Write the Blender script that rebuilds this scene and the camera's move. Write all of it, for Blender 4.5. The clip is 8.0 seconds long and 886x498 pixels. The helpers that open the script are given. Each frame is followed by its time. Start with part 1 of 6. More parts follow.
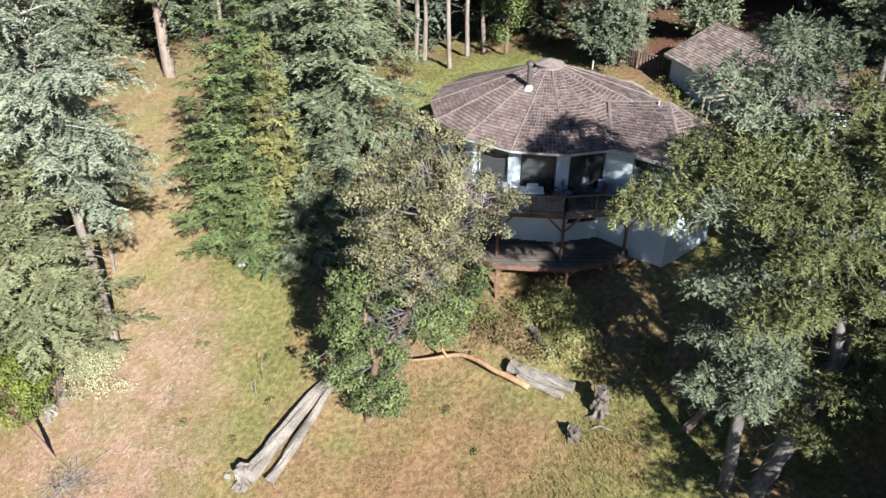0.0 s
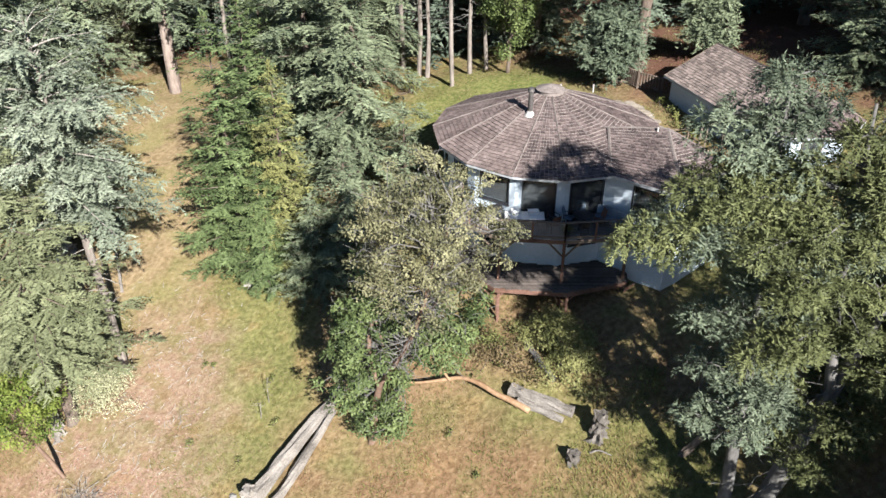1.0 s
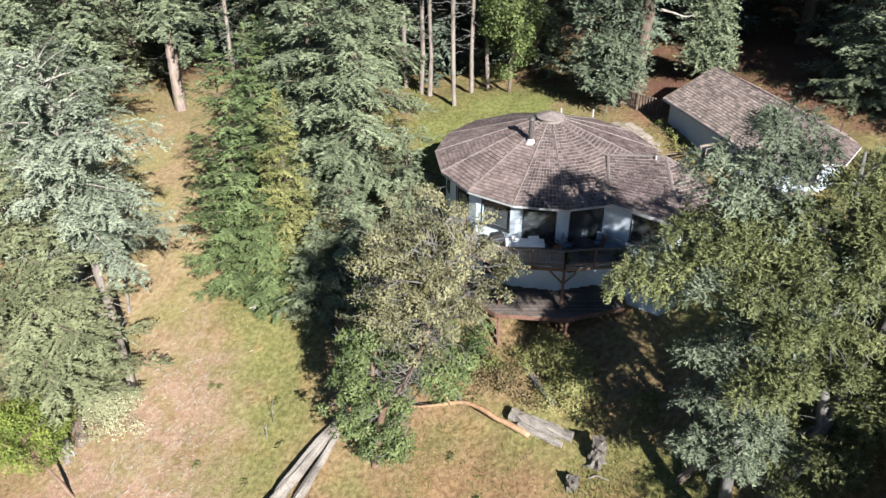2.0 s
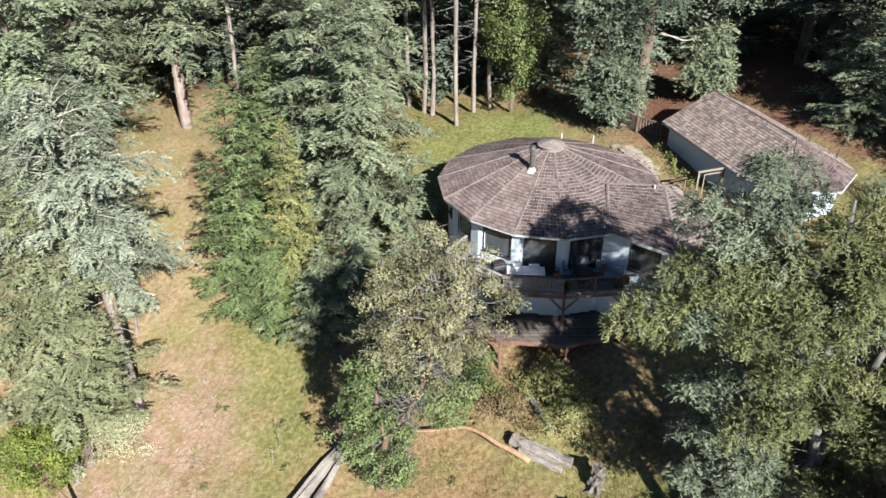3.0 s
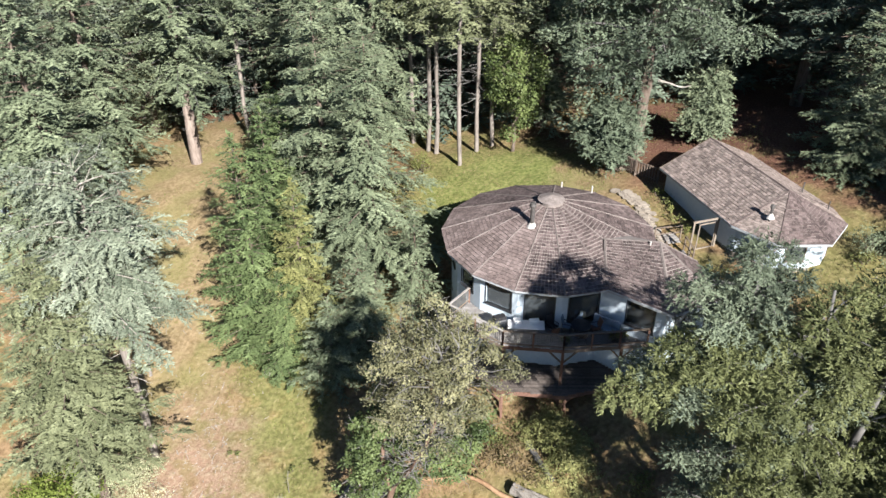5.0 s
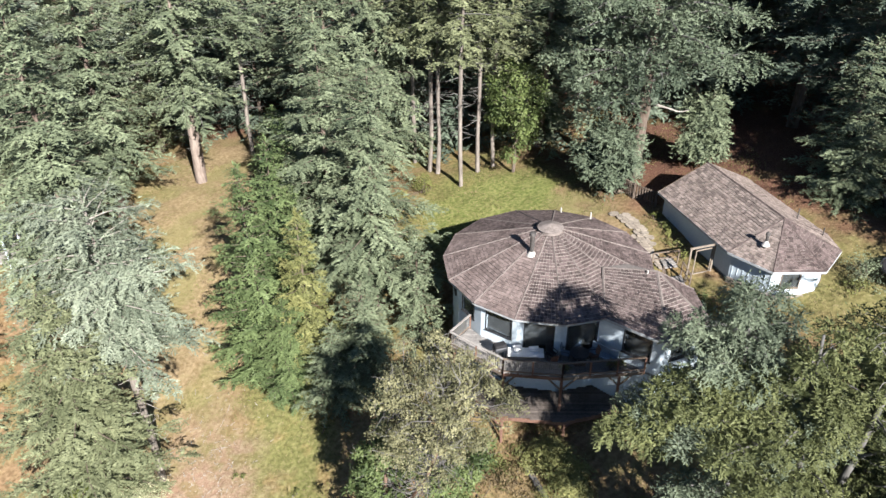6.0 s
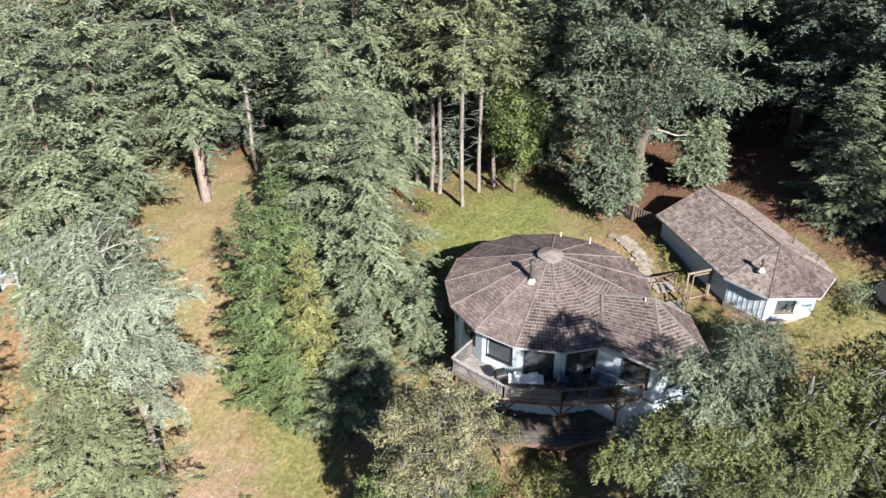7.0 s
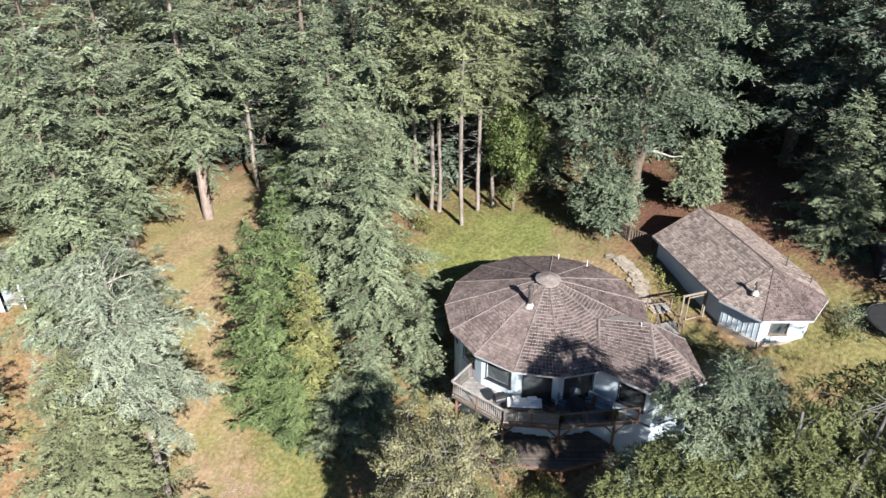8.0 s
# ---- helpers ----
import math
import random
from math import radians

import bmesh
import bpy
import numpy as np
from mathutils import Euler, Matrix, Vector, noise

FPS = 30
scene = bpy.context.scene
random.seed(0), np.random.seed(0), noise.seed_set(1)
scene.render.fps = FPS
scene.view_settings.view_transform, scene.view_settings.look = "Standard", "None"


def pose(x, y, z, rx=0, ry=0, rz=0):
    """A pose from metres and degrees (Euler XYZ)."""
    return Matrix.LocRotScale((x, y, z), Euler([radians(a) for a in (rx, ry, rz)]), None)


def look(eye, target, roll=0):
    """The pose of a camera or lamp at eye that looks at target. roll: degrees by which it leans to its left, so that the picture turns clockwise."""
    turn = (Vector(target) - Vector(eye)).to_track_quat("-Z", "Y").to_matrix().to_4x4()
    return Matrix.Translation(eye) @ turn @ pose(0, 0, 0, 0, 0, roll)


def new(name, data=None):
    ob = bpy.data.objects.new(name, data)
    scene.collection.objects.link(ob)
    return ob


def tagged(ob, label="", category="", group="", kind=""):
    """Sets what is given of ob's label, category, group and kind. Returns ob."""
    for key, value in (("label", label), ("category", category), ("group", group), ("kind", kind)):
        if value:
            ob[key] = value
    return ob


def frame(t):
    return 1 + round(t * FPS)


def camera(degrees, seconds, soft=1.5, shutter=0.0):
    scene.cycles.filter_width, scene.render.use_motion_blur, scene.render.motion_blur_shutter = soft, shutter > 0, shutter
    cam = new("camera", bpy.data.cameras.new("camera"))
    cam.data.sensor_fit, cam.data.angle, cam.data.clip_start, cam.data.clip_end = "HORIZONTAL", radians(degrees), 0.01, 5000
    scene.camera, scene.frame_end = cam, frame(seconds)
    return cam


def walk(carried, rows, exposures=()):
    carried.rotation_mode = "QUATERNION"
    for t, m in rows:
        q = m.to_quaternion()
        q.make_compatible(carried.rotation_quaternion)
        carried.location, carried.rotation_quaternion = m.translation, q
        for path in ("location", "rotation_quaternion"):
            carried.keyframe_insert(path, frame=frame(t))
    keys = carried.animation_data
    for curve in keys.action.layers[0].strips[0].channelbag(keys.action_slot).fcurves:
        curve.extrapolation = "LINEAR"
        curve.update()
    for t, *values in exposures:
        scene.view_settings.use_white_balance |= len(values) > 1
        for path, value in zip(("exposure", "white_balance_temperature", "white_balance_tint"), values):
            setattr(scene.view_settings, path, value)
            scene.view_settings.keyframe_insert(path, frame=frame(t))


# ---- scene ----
cam = camera(60.7, 8.0, soft=1.5)
METRES, EYE, TILT, LEAN, TURN = 13.5, 22.0, -32.0, 0.0, 0.0
ROWS = [
    (0.0, 0.0, 0.0, 0.0, 0.0, 0.0, -0.0),
    (0.5, 0.0009, -0.0239, 0.0435, 0.12, 0.01, -0.04),
    (1.0, 0.0018, -0.0498, 0.0895, 0.21, 0.03, -0.08),
    (1.5, 0.0022, -0.0777, 0.1386, 0.29, 0.04, -0.11),
    (3.0, -0.0022, -0.167, 0.2988, 0.48, 0.01, -0.25),
    (3.5, -0.0028, -0.196, 0.3542, 0.56, 0.02, -0.28),
    (4.0, -0.0023, -0.2241, 0.4085, 0.64, 0.02, -0.3),
    (4.5, -0.0012, -0.2523, 0.4629, 0.71, 0.02, -0.32),
    (6.0, -0.0042, -0.3508, 0.6421, 0.82, 0.01, -0.37),
    (6.5, -0.005, -0.3846, 0.702, 0.88, 0.04, -0.39),
    (7.0, -0.0063, -0.4199, 0.76, 0.92, 0.06, -0.37),
    (7.5, -0.0077, -0.4527, 0.816, 0.89, 0.08, -0.31),
    (8.0, -0.0095, -0.486, 0.8735, 0.85, 0.08, -0.23),
]
walk(cam, [(t, pose(0, 0, EYE, TILT, LEAN, TURN) @ pose(METRES * x, METRES * y, METRES * z, 90 + pitch, roll, yaw)) for t, x, y, z, yaw, pitch, roll in ROWS])


# ---- world, sun, exposure ----
scene.view_settings.exposure = 1.60
SUN_AZ, SUN_EL = radians(-65.0), radians(33.0)   # the sun stands behind the walk, to its right
sun_way = Vector((math.cos(SUN_AZ) * math.cos(SUN_EL), math.sin(SUN_AZ) * math.cos(SUN_EL), math.sin(SUN_EL)))
world = bpy.data.worlds.new("world")
scene.world = world
world.use_nodes = True
wn = world.node_tree.nodes
sky = wn.new("ShaderNodeTexSky")
sky.sky_type, sky.sun_disc = "NISHITA", False
sky.dust_density, sky.ozone_density = 0.2, 5.0
sky.sun_elevation, sky.sun_rotation = SUN_EL, math.pi / 2 - SUN_AZ
world.node_tree.links.new(sky.outputs[0], wn["Background"].inputs[0])
wn["Background"].inputs[1].default_value = 0.037
sun_data = bpy.data.lights.new("sun", "SUN")
sun_data.energy, sun_data.angle, sun_data.color = 5.3, radians(0.6), (1.0, 0.955, 0.90)
sun = new("sun", sun_data)
sun.matrix_world = look(sun_way * 100, (0, 0, 0))


# ---- materials ----
def surface(name, dark, light, scale=1.0, rough=0.8, bump=0.3, fine=18.0, spread=0.0, each="", metal=0.0, stretch=(1, 1, 1),
            through_light=0.0, tone=False, spec=0.3):
    """Two scales of noise between two colours, fine relief, and a chance lightness for each object or each loose piece."""
    m = bpy.data.materials.new(name)
    m.use_nodes = True
    n, l = m.node_tree.nodes, m.node_tree.links
    b = n["Principled BSDF"]
    b.inputs["Roughness"].default_value, b.inputs["Metallic"].default_value = rough, metal
    b.inputs["Specular IOR Level"].default_value = spec
    at, mp = n.new("ShaderNodeNewGeometry"), n.new("ShaderNodeMapping")
    mp.inputs["Scale"].default_value = stretch
    l.new(at.outputs["Position"], mp.inputs["Vector"])
    big, small = n.new("ShaderNodeTexNoise"), n.new("ShaderNodeTexNoise")
    big.inputs["Scale"].default_value, small.inputs["Scale"].default_value = scale, fine
    big.inputs["Detail"].default_value = small.inputs["Detail"].default_value = 4.0
    l.new(mp.outputs[0], big.inputs["Vector"])
    l.new(mp.outputs[0], small.inputs["Vector"])
    add = n.new("ShaderNodeMath")
    add.operation = "ADD"
    l.new(big.outputs[0], add.inputs[0])
    l.new(small.outputs[0], add.inputs[1])
    fit = n.new("ShaderNodeMapRange")
    fit.inputs["From Min"].default_value, fit.inputs["From Max"].default_value = 0.7, 1.3
    l.new(add.outputs[0], fit.inputs["Value"])
    mix = n.new("ShaderNodeMix")
    mix.data_type = "RGBA"
    mix.inputs[6].default_value, mix.inputs[7].default_value = (*dark, 1), (*light, 1)
    factor = fit.outputs[0]
    if tone:                                                      # each bough or clump of leaves has its own green, on conifers with inner shade painted in
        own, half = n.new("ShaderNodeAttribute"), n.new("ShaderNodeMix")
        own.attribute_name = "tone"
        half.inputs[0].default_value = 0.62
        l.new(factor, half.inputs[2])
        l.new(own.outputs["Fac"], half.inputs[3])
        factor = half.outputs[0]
    l.new(factor, mix.inputs[0])
    colour = mix.outputs[2]
    if spread:
        hsv, rnd = n.new("ShaderNodeHueSaturation"), n.new("ShaderNodeMapRange")
        rnd.inputs["To Min"].default_value, rnd.inputs["To Max"].default_value = 1 - spread, 1 + spread
        if each == "object":
            src = n.new("ShaderNodeObjectInfo").outputs["Random"]
        else:
            src = at.outputs["Random Per Island"]
        l.new(src, rnd.inputs["Value"])
        l.new(rnd.outputs[0], hsv.inputs["Value"])
        hue = n.new("ShaderNodeMapRange")
        hue.inputs["To Min"].default_value, hue.inputs["To Max"].default_value = 0.5 - 0.03 * spread, 0.5 + 0.03 * spread
        l.new(small.outputs[0], hue.inputs["Value"])
        l.new(hue.outputs[0], hsv.inputs["Hue"])
        l.new(colour, hsv.inputs["Color"])
        colour = hsv.outputs[0]
    l.new(colour, b.inputs["Base Color"])
    if bump:
        bp = n.new("ShaderNodeBump")
        bp.inputs["Strength"].default_value, bp.inputs["Distance"].default_value = bump, 0.02
        l.new(small.outputs[0], bp.inputs["Height"])
        l.new(bp.outputs[0], b.inputs["Normal"])
    if through_light:
        tr, mx = n.new("ShaderNodeBsdfTranslucent"), n.new("ShaderNodeMixShader")
        mx.inputs[0].default_value = through_light
        l.new(colour, tr.inputs[0])
        l.new(b.outputs[0], mx.inputs[1])
        l.new(tr.outputs[0], mx.inputs[2])
        l.new(mx.outputs[0], n["Material Output"].inputs[0])
    return m


def leaf(name, dark, light, spread=0.12, rough=0.55, passes=0.09):
    return surface(name, dark, light, scale=0.45, fine=2.6, rough=rough, bump=0.0, spread=spread, through_light=passes, tone=True, spec=0.16)


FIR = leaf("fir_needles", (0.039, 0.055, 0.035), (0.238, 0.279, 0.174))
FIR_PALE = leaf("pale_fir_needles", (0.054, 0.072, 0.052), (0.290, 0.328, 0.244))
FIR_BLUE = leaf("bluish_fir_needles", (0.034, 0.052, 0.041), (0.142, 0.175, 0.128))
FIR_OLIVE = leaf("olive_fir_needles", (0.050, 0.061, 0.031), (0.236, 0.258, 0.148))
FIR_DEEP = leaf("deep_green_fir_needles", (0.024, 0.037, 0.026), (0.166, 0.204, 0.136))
BROAD_GREY = leaf("grey_green_foliage", (0.026, 0.037, 0.026), (0.178, 0.216, 0.146), spread=0.08)
BROAD_OLIVE = leaf("olive_foliage", (0.022, 0.031, 0.013), (0.162, 0.178, 0.076), spread=0.08)
CEDAR = leaf("cedar_sprays", (0.024, 0.043, 0.018), (0.158, 0.205, 0.088))
CEDAR_GOLD = leaf("yellowing_cedar_sprays", (0.065, 0.078, 0.031), (0.235, 0.235, 0.093))
MADRONE_OLIVE = leaf("olive_madrone_leaves", (0.046, 0.050, 0.027), (0.250, 0.243, 0.138), spread=0.12, rough=0.5)
MADRONE_GREEN = leaf("green_madrone_leaves", (0.028, 0.046, 0.018), (0.146, 0.186, 0.074), rough=0.5)
MADRONE_BRIGHT = leaf("bright_madrone_leaves", (0.050, 0.078, 0.016), (0.190, 0.228, 0.052))
MAPLE = leaf("maple_leaves", (0.034, 0.054, 0.017), (0.142, 0.178, 0.064))
SHRUB_OLIVE = leaf("olive_bush_leaves", (0.081, 0.091, 0.032), (0.267, 0.267, 0.113))
SHRUB = leaf("shrub_leaves", (0.065, 0.081, 0.028), (0.194, 0.203, 0.075))
DRY_LEAF = leaf("dry_brush_leaves", (0.100, 0.073, 0.037), (0.201, 0.156, 0.091))
CREAM = leaf("cream_blossom", (0.130, 0.155, 0.075), (0.500, 0.490, 0.330))
GRASS = leaf("grass_blades", (0.121, 0.097, 0.045), (0.267, 0.212, 0.121), rough=0.7)
GRASS_GREEN = leaf("green_grass_blades", (0.069, 0.085, 0.023), (0.194, 0.198, 0.069), rough=0.7)
BARK = surface("fir_bark", (0.066, 0.048, 0.037), (0.166, 0.135, 0.113), scale=1.4, fine=9, rough=0.95, bump=1.0, stretch=(1, 1, 0.22))
BARK_PINK = surface("pinkish_fir_bark", (0.100, 0.076, 0.064), (0.268, 0.222, 0.194), scale=1.4, fine=8, rough=0.95, bump=1.0, stretch=(1, 1, 0.2))
BARK_GREY = surface("grey_bark", (0.050, 0.049, 0.048), (0.165, 0.160, 0.153), scale=1.8, fine=8, rough=0.95, bump=1.0, stretch=(1, 1, 0.25))
BARK_PALE = surface("pale_pine_bark", (0.092, 0.080, 0.070), (0.235, 0.208, 0.186), scale=1.4, fine=8, rough=0.95, bump=1.0, stretch=(1, 1, 0.2))
BARK_RED = surface("peeling_madrone_bark", (0.096, 0.060, 0.045), (0.212, 0.147, 0.112), scale=0.9, fine=5, rough=0.55, bump=0.3)
BARK_ORANGE = surface("bare_orange_madrone_wood", (0.186, 0.109, 0.061), (0.324, 0.219, 0.134), scale=0.9, fine=6, rough=0.6, bump=0.3)
DEAD = surface("bare_dead_wood", (0.166, 0.151, 0.130), (0.311, 0.296, 0.271), scale=2.0, fine=12, rough=0.9, bump=0.6)
STUMP = surface("dark_weathered_stump", (0.045, 0.039, 0.034), (0.142, 0.130, 0.117), scale=2.5, fine=10, rough=0.95, bump=1.0, stretch=(1, 1, 0.3))
WEATHERED = surface("weathered_grey_log", (0.089, 0.079, 0.070), (0.243, 0.224, 0.203), scale=1.2, fine=14, rough=0.95, bump=1.0)
SHINGLE = surface("cedar_roof_shingles", (0.054, 0.040, 0.039), (0.131, 0.102, 0.099), scale=0.8, fine=9, rough=0.9, bump=0.6, spread=0.42)
SHINGLE_EACH = surface("cedar_roof_shingles_single", (0.054, 0.040, 0.039), (0.131, 0.102, 0.099), scale=0.8, fine=9, rough=0.9, bump=0.6,
                       spread=0.42, each="object")
SHINGLE_TAN = surface("pinkish_roof_shingles", (0.118, 0.093, 0.085), (0.242, 0.202, 0.184), scale=2.4, fine=9, rough=0.9, bump=0.6, spread=0.42)
ROOF_UNDER = surface("lichened_roof_joints", (0.169, 0.147, 0.139), (0.307, 0.275, 0.256), scale=1.2, fine=10, rough=0.95, bump=0.4)
HIPCAP = surface("pale_hip_caps", (0.105, 0.088, 0.082), (0.190, 0.165, 0.156), scale=1.5, fine=8, rough=0.9, bump=0.4, spread=0.2)
CAP = surface("weathered_roof_cap", (0.100, 0.084, 0.078), (0.230, 0.200, 0.188), scale=2.2, fine=12, rough=0.9, bump=0.5)
SHINGLE_PINKISH = surface("left_pinkish_shingles", (0.090, 0.067, 0.063), (0.184, 0.146, 0.139), scale=0.8, fine=9, rough=0.9, bump=0.6, spread=0.28)
WHITE = surface("white_wall_paint", (0.400, 0.480, 0.555), (0.500, 0.575, 0.640), scale=0.5, fine=6, rough=0.7, bump=0.15)
TRIM = surface("white_trim_paint", (0.292, 0.316, 0.340), (0.389, 0.409, 0.429), scale=1.0, fine=9, rough=0.6, bump=0.1)
DECK = surface("grey_deck_boards", (0.138, 0.130, 0.126), (0.275, 0.263, 0.255), scale=1.0, fine=10, rough=0.9, bump=0.5, spread=0.2, each="object")
# brown boards, their colour darkened for the shade below the upper deck
DECK_SHADED = surface("shade_darkened_deck_boards", (0.052, 0.043, 0.038), (0.120, 0.102, 0.092), scale=1.0, fine=10, rough=0.9, bump=0.5, spread=0.25, each="object")
REDWOOD = surface("red_brown_stained_timber", (0.085, 0.045, 0.032), (0.174, 0.101, 0.077), scale=1.2, fine=9, rough=0.8, bump=0.4)
TIMBER = surface("weathered_brown_timber", (0.095, 0.071, 0.055), (0.179, 0.145, 0.116), scale=1.2, fine=9, rough=0.9, bump=0.5)
METAL = surface("dull_grey_metal", (0.227, 0.227, 0.227), (0.373, 0.373, 0.365), scale=2, fine=14, rough=0.45, metal=0.8, bump=0.1)
FLUE = surface("sooty_flue_metal", (0.061, 0.057, 0.057), (0.138, 0.130, 0.126), scale=2, fine=14, rough=0.55, metal=0.5, bump=0.1)
FLASHING = surface("pale_flashing", (0.340, 0.329, 0.312), (0.442, 0.431, 0.414), scale=2, fine=9, rough=0.6, bump=0.1)
PLASTIC = surface("white_plastic", (0.648, 0.648, 0.640), (0.713, 0.713, 0.705), scale=2, fine=9, rough=0.4, bump=0.05)
BLACK = surface("black_fabric", (0.010, 0.010, 0.011), (0.024, 0.024, 0.028), scale=3, fine=30, rough=0.85, bump=0.3)
DARK_METAL = surface("dark_painted_metal", (0.024, 0.026, 0.031), (0.057, 0.061, 0.069), scale=2, fine=12, rough=0.4, metal=0.3, bump=0.1)
BLUE_FABRIC = surface("blue_grey_canvas", (0.097, 0.138, 0.194), (0.186, 0.243, 0.316), scale=2, fine=20, rough=0.85, bump=0.2)
# near-black on purpose: the rooms' dimness is put into the colour
ROOM = surface("room_surface_dark_for_shade", (0.024, 0.023, 0.023), (0.049, 0.046, 0.044), scale=1, fine=8, rough=0.9, bump=0.1)
STONE = surface("pale_path_stone", (0.194, 0.165, 0.136), (0.301, 0.267, 0.228), scale=1.5, fine=9, rough=0.9, bump=0.6, spread=0.15, each="object")
ROCK = surface("grey_rock", (0.126, 0.124, 0.119), (0.253, 0.248, 0.238), scale=1.5, fine=9, rough=0.9, bump=0.8)
GATEWOOD = surface("weathered_gate_timber", (0.130, 0.108, 0.088), (0.240, 0.204, 0.168), scale=1.5, fine=9, rough=0.85, bump=0.3)
LATTICE = surface("pale_lattice_wood", (0.203, 0.188, 0.177), (0.316, 0.300, 0.285), scale=1.5, fine=9, rough=0.85, bump=0.3)


def pane_material():
    m = bpy.data.materials.new("window_glass")
    m.use_nodes = True
    b = m.node_tree.nodes["Principled BSDF"]
    b.inputs["Base Color"].default_value = (0.22, 0.25, 0.27, 1)
    b.inputs["Transmission Weight"].default_value = 0.85
    b.inputs["Roughness"].default_value = 0.03
    b.inputs["IOR"].default_value = 1.45
    return m


GLASS = pane_material()


def ground_material():
    """Dry and green grass, a scraped pinkish strip, and reddish needle litter under the wood."""
    m = bpy.data.materials.new("dry_meadow_ground")
    m.use_nodes = True
    n, l = m.node_tree.nodes, m.node_tree.links
    b = n["Principled BSDF"]
    b.inputs["Roughness"].default_value, b.inputs["Specular IOR Level"].default_value = 0.95, 0.1
    at = n.new("ShaderNodeNewGeometry")
    xyz = n.new("ShaderNodeSeparateXYZ")
    l.new(at.outputs["Position"], xyz.inputs[0])

    def noise_at(scale, detail=4.0):
        t = n.new("ShaderNodeTexNoise")
        t.inputs["Scale"].default_value, t.inputs["Detail"].default_value = scale, detail
        l.new(at.outputs["Position"], t.inputs["Vector"])
        return t.outputs[0]

    def calc(op, a, c):
        q = n.new("ShaderNodeMath")
        q.operation = op
        for i, v in enumerate((a, c)):
            if isinstance(v, (int, float)):
                q.inputs[i].default_value = v
            else:
                l.new(v, q.inputs[i])
        return q.outputs[0]

    def ramp(v, lo, hi):
        r = n.new("ShaderNodeMapRange")
        r.interpolation_type = "SMOOTHSTEP"
        r.inputs["From Min"].default_value, r.inputs["From Max"].default_value = lo, hi
        l.new(v, r.inputs["Value"])
        return r.outputs[0]

    def blend(f, a, c):
        q = n.new("ShaderNodeMix")
        q.data_type = "RGBA"
        l.new(f, q.inputs[0])
        for i, v in ((6, a), (7, c)):
            if isinstance(v, tuple):
                q.inputs[i].default_value = (*v, 1)
            else:
                l.new(v, q.inputs[i])
        return q.outputs[2]

    def patch(cx, cy, rx, ry, wobble):
        """1 in an uneven round patch of ground, 0 outside it."""
        dx, dy = calc("DIVIDE", calc("SUBTRACT", xyz.outputs[0], cx), rx), calc("DIVIDE", calc("SUBTRACT", xyz.outputs[1], cy), ry)
        d = calc("ADD", calc("MULTIPLY", dx, dx), calc("MULTIPLY", dy, dy))
        return ramp(calc("ADD", d, calc("MULTIPLY", calc("SUBTRACT", wobble, 0.5), 2.6)), 1.7, 0.25)

    wide, mid, fine, grain = noise_at(0.10), noise_at(0.42), noise_at(2.2, 6), noise_at(11, 6)
    tuft = noise_at(3.6, 6)
    straw = blend(ramp(tuft, 0.22, 0.78), (0.116, 0.074, 0.040), (0.244, 0.168, 0.100))
    green = blend(ramp(tuft, 0.22, 0.78), (0.074, 0.080, 0.026), (0.172, 0.170, 0.068))
    c = blend(calc("MULTIPLY", ramp(calc("ADD", calc("MULTIPLY", mid, 0.6), calc("MULTIPLY", wide, 0.6)), 0.54, 0.74), 0.8), straw, green)
    c = blend(calc("MULTIPLY", patch(-11.2, 31.0, 3.8, 7.0, mid), 0.95), c, green)
    c = blend(calc("MULTIPLY", patch(3.2, 26.0, 5.0, 2.4, mid), 0.50), c, green)
    c = blend(calc("MULTIPLY", patch(7.6, 22.3, 4.4, 3.2, mid), 0.95), c, green)
    rust = blend(ramp(tuft, 0.22, 0.78), (0.122, 0.072, 0.040), (0.222, 0.142, 0.085))
    c = blend(calc("MULTIPLY", patch(0.0, 22.4, 7.5, 3.6, mid), 0.90), c, rust)
    c = blend(calc("MULTIPLY", patch(-20.5, 26.0, 4.0, 3.0, mid), 0.85), c, rust)
    bare = blend(ramp(grain, 0.3, 0.7), (0.170, 0.104, 0.078), (0.296, 0.200, 0.156))
    bare = blend(calc("MULTIPLY", ramp(noise_at(0.8, 5), 0.48, 0.62), 0.7), bare, (0.150, 0.122, 0.056))
    bare = blend(calc("MULTIPLY", ramp(tuft, 0.50, 0.66), 0.5), bare, (0.270, 0.222, 0.170))
    bare = blend(calc("MULTIPLY", ramp(noise_at(1.4, 5), 0.55, 0.68), 0.6), bare, (0.235, 0.140, 0.105))
    bare = blend(calc("MULTIPLY", ramp(fine, 0.56, 0.68), 0.55), bare, (0.120, 0.086, 0.052))
    bare = blend(ramp(noise_at(7.0, 2), 0.67, 0.74), bare, (0.400, 0.355, 0.300))
    c = blend(calc("MULTIPLY", patch(-16.6, 28.5, 5.4, 8.5, mid), 0.80), c, bare)
    orange = blend(ramp(tuft, 0.35, 0.65), (0.130, 0.082, 0.036), (0.235, 0.155, 0.075))
    c = blend(calc("MULTIPLY", ramp(noise_at(0.55, 5), 0.54, 0.66), 0.40), c, orange)
    c = blend(calc("MULTIPLY", ramp(noise_at(0.30, 4), 0.50, 0.62), 0.30), c, green)
    tan = blend(ramp(tuft, 0.3, 0.7), (0.172, 0.128, 0.070), (0.268, 0.206, 0.126))
    tan = blend(calc("MULTIPLY", ramp(noise_at(0.24, 4), 0.48, 0.60), 0.6), tan, (0.176, 0.170, 0.072))
    c = blend(calc("MULTIPLY", patch(-20.5, 56.0, 7.5, 22.0, mid), 0.9), c, tan)
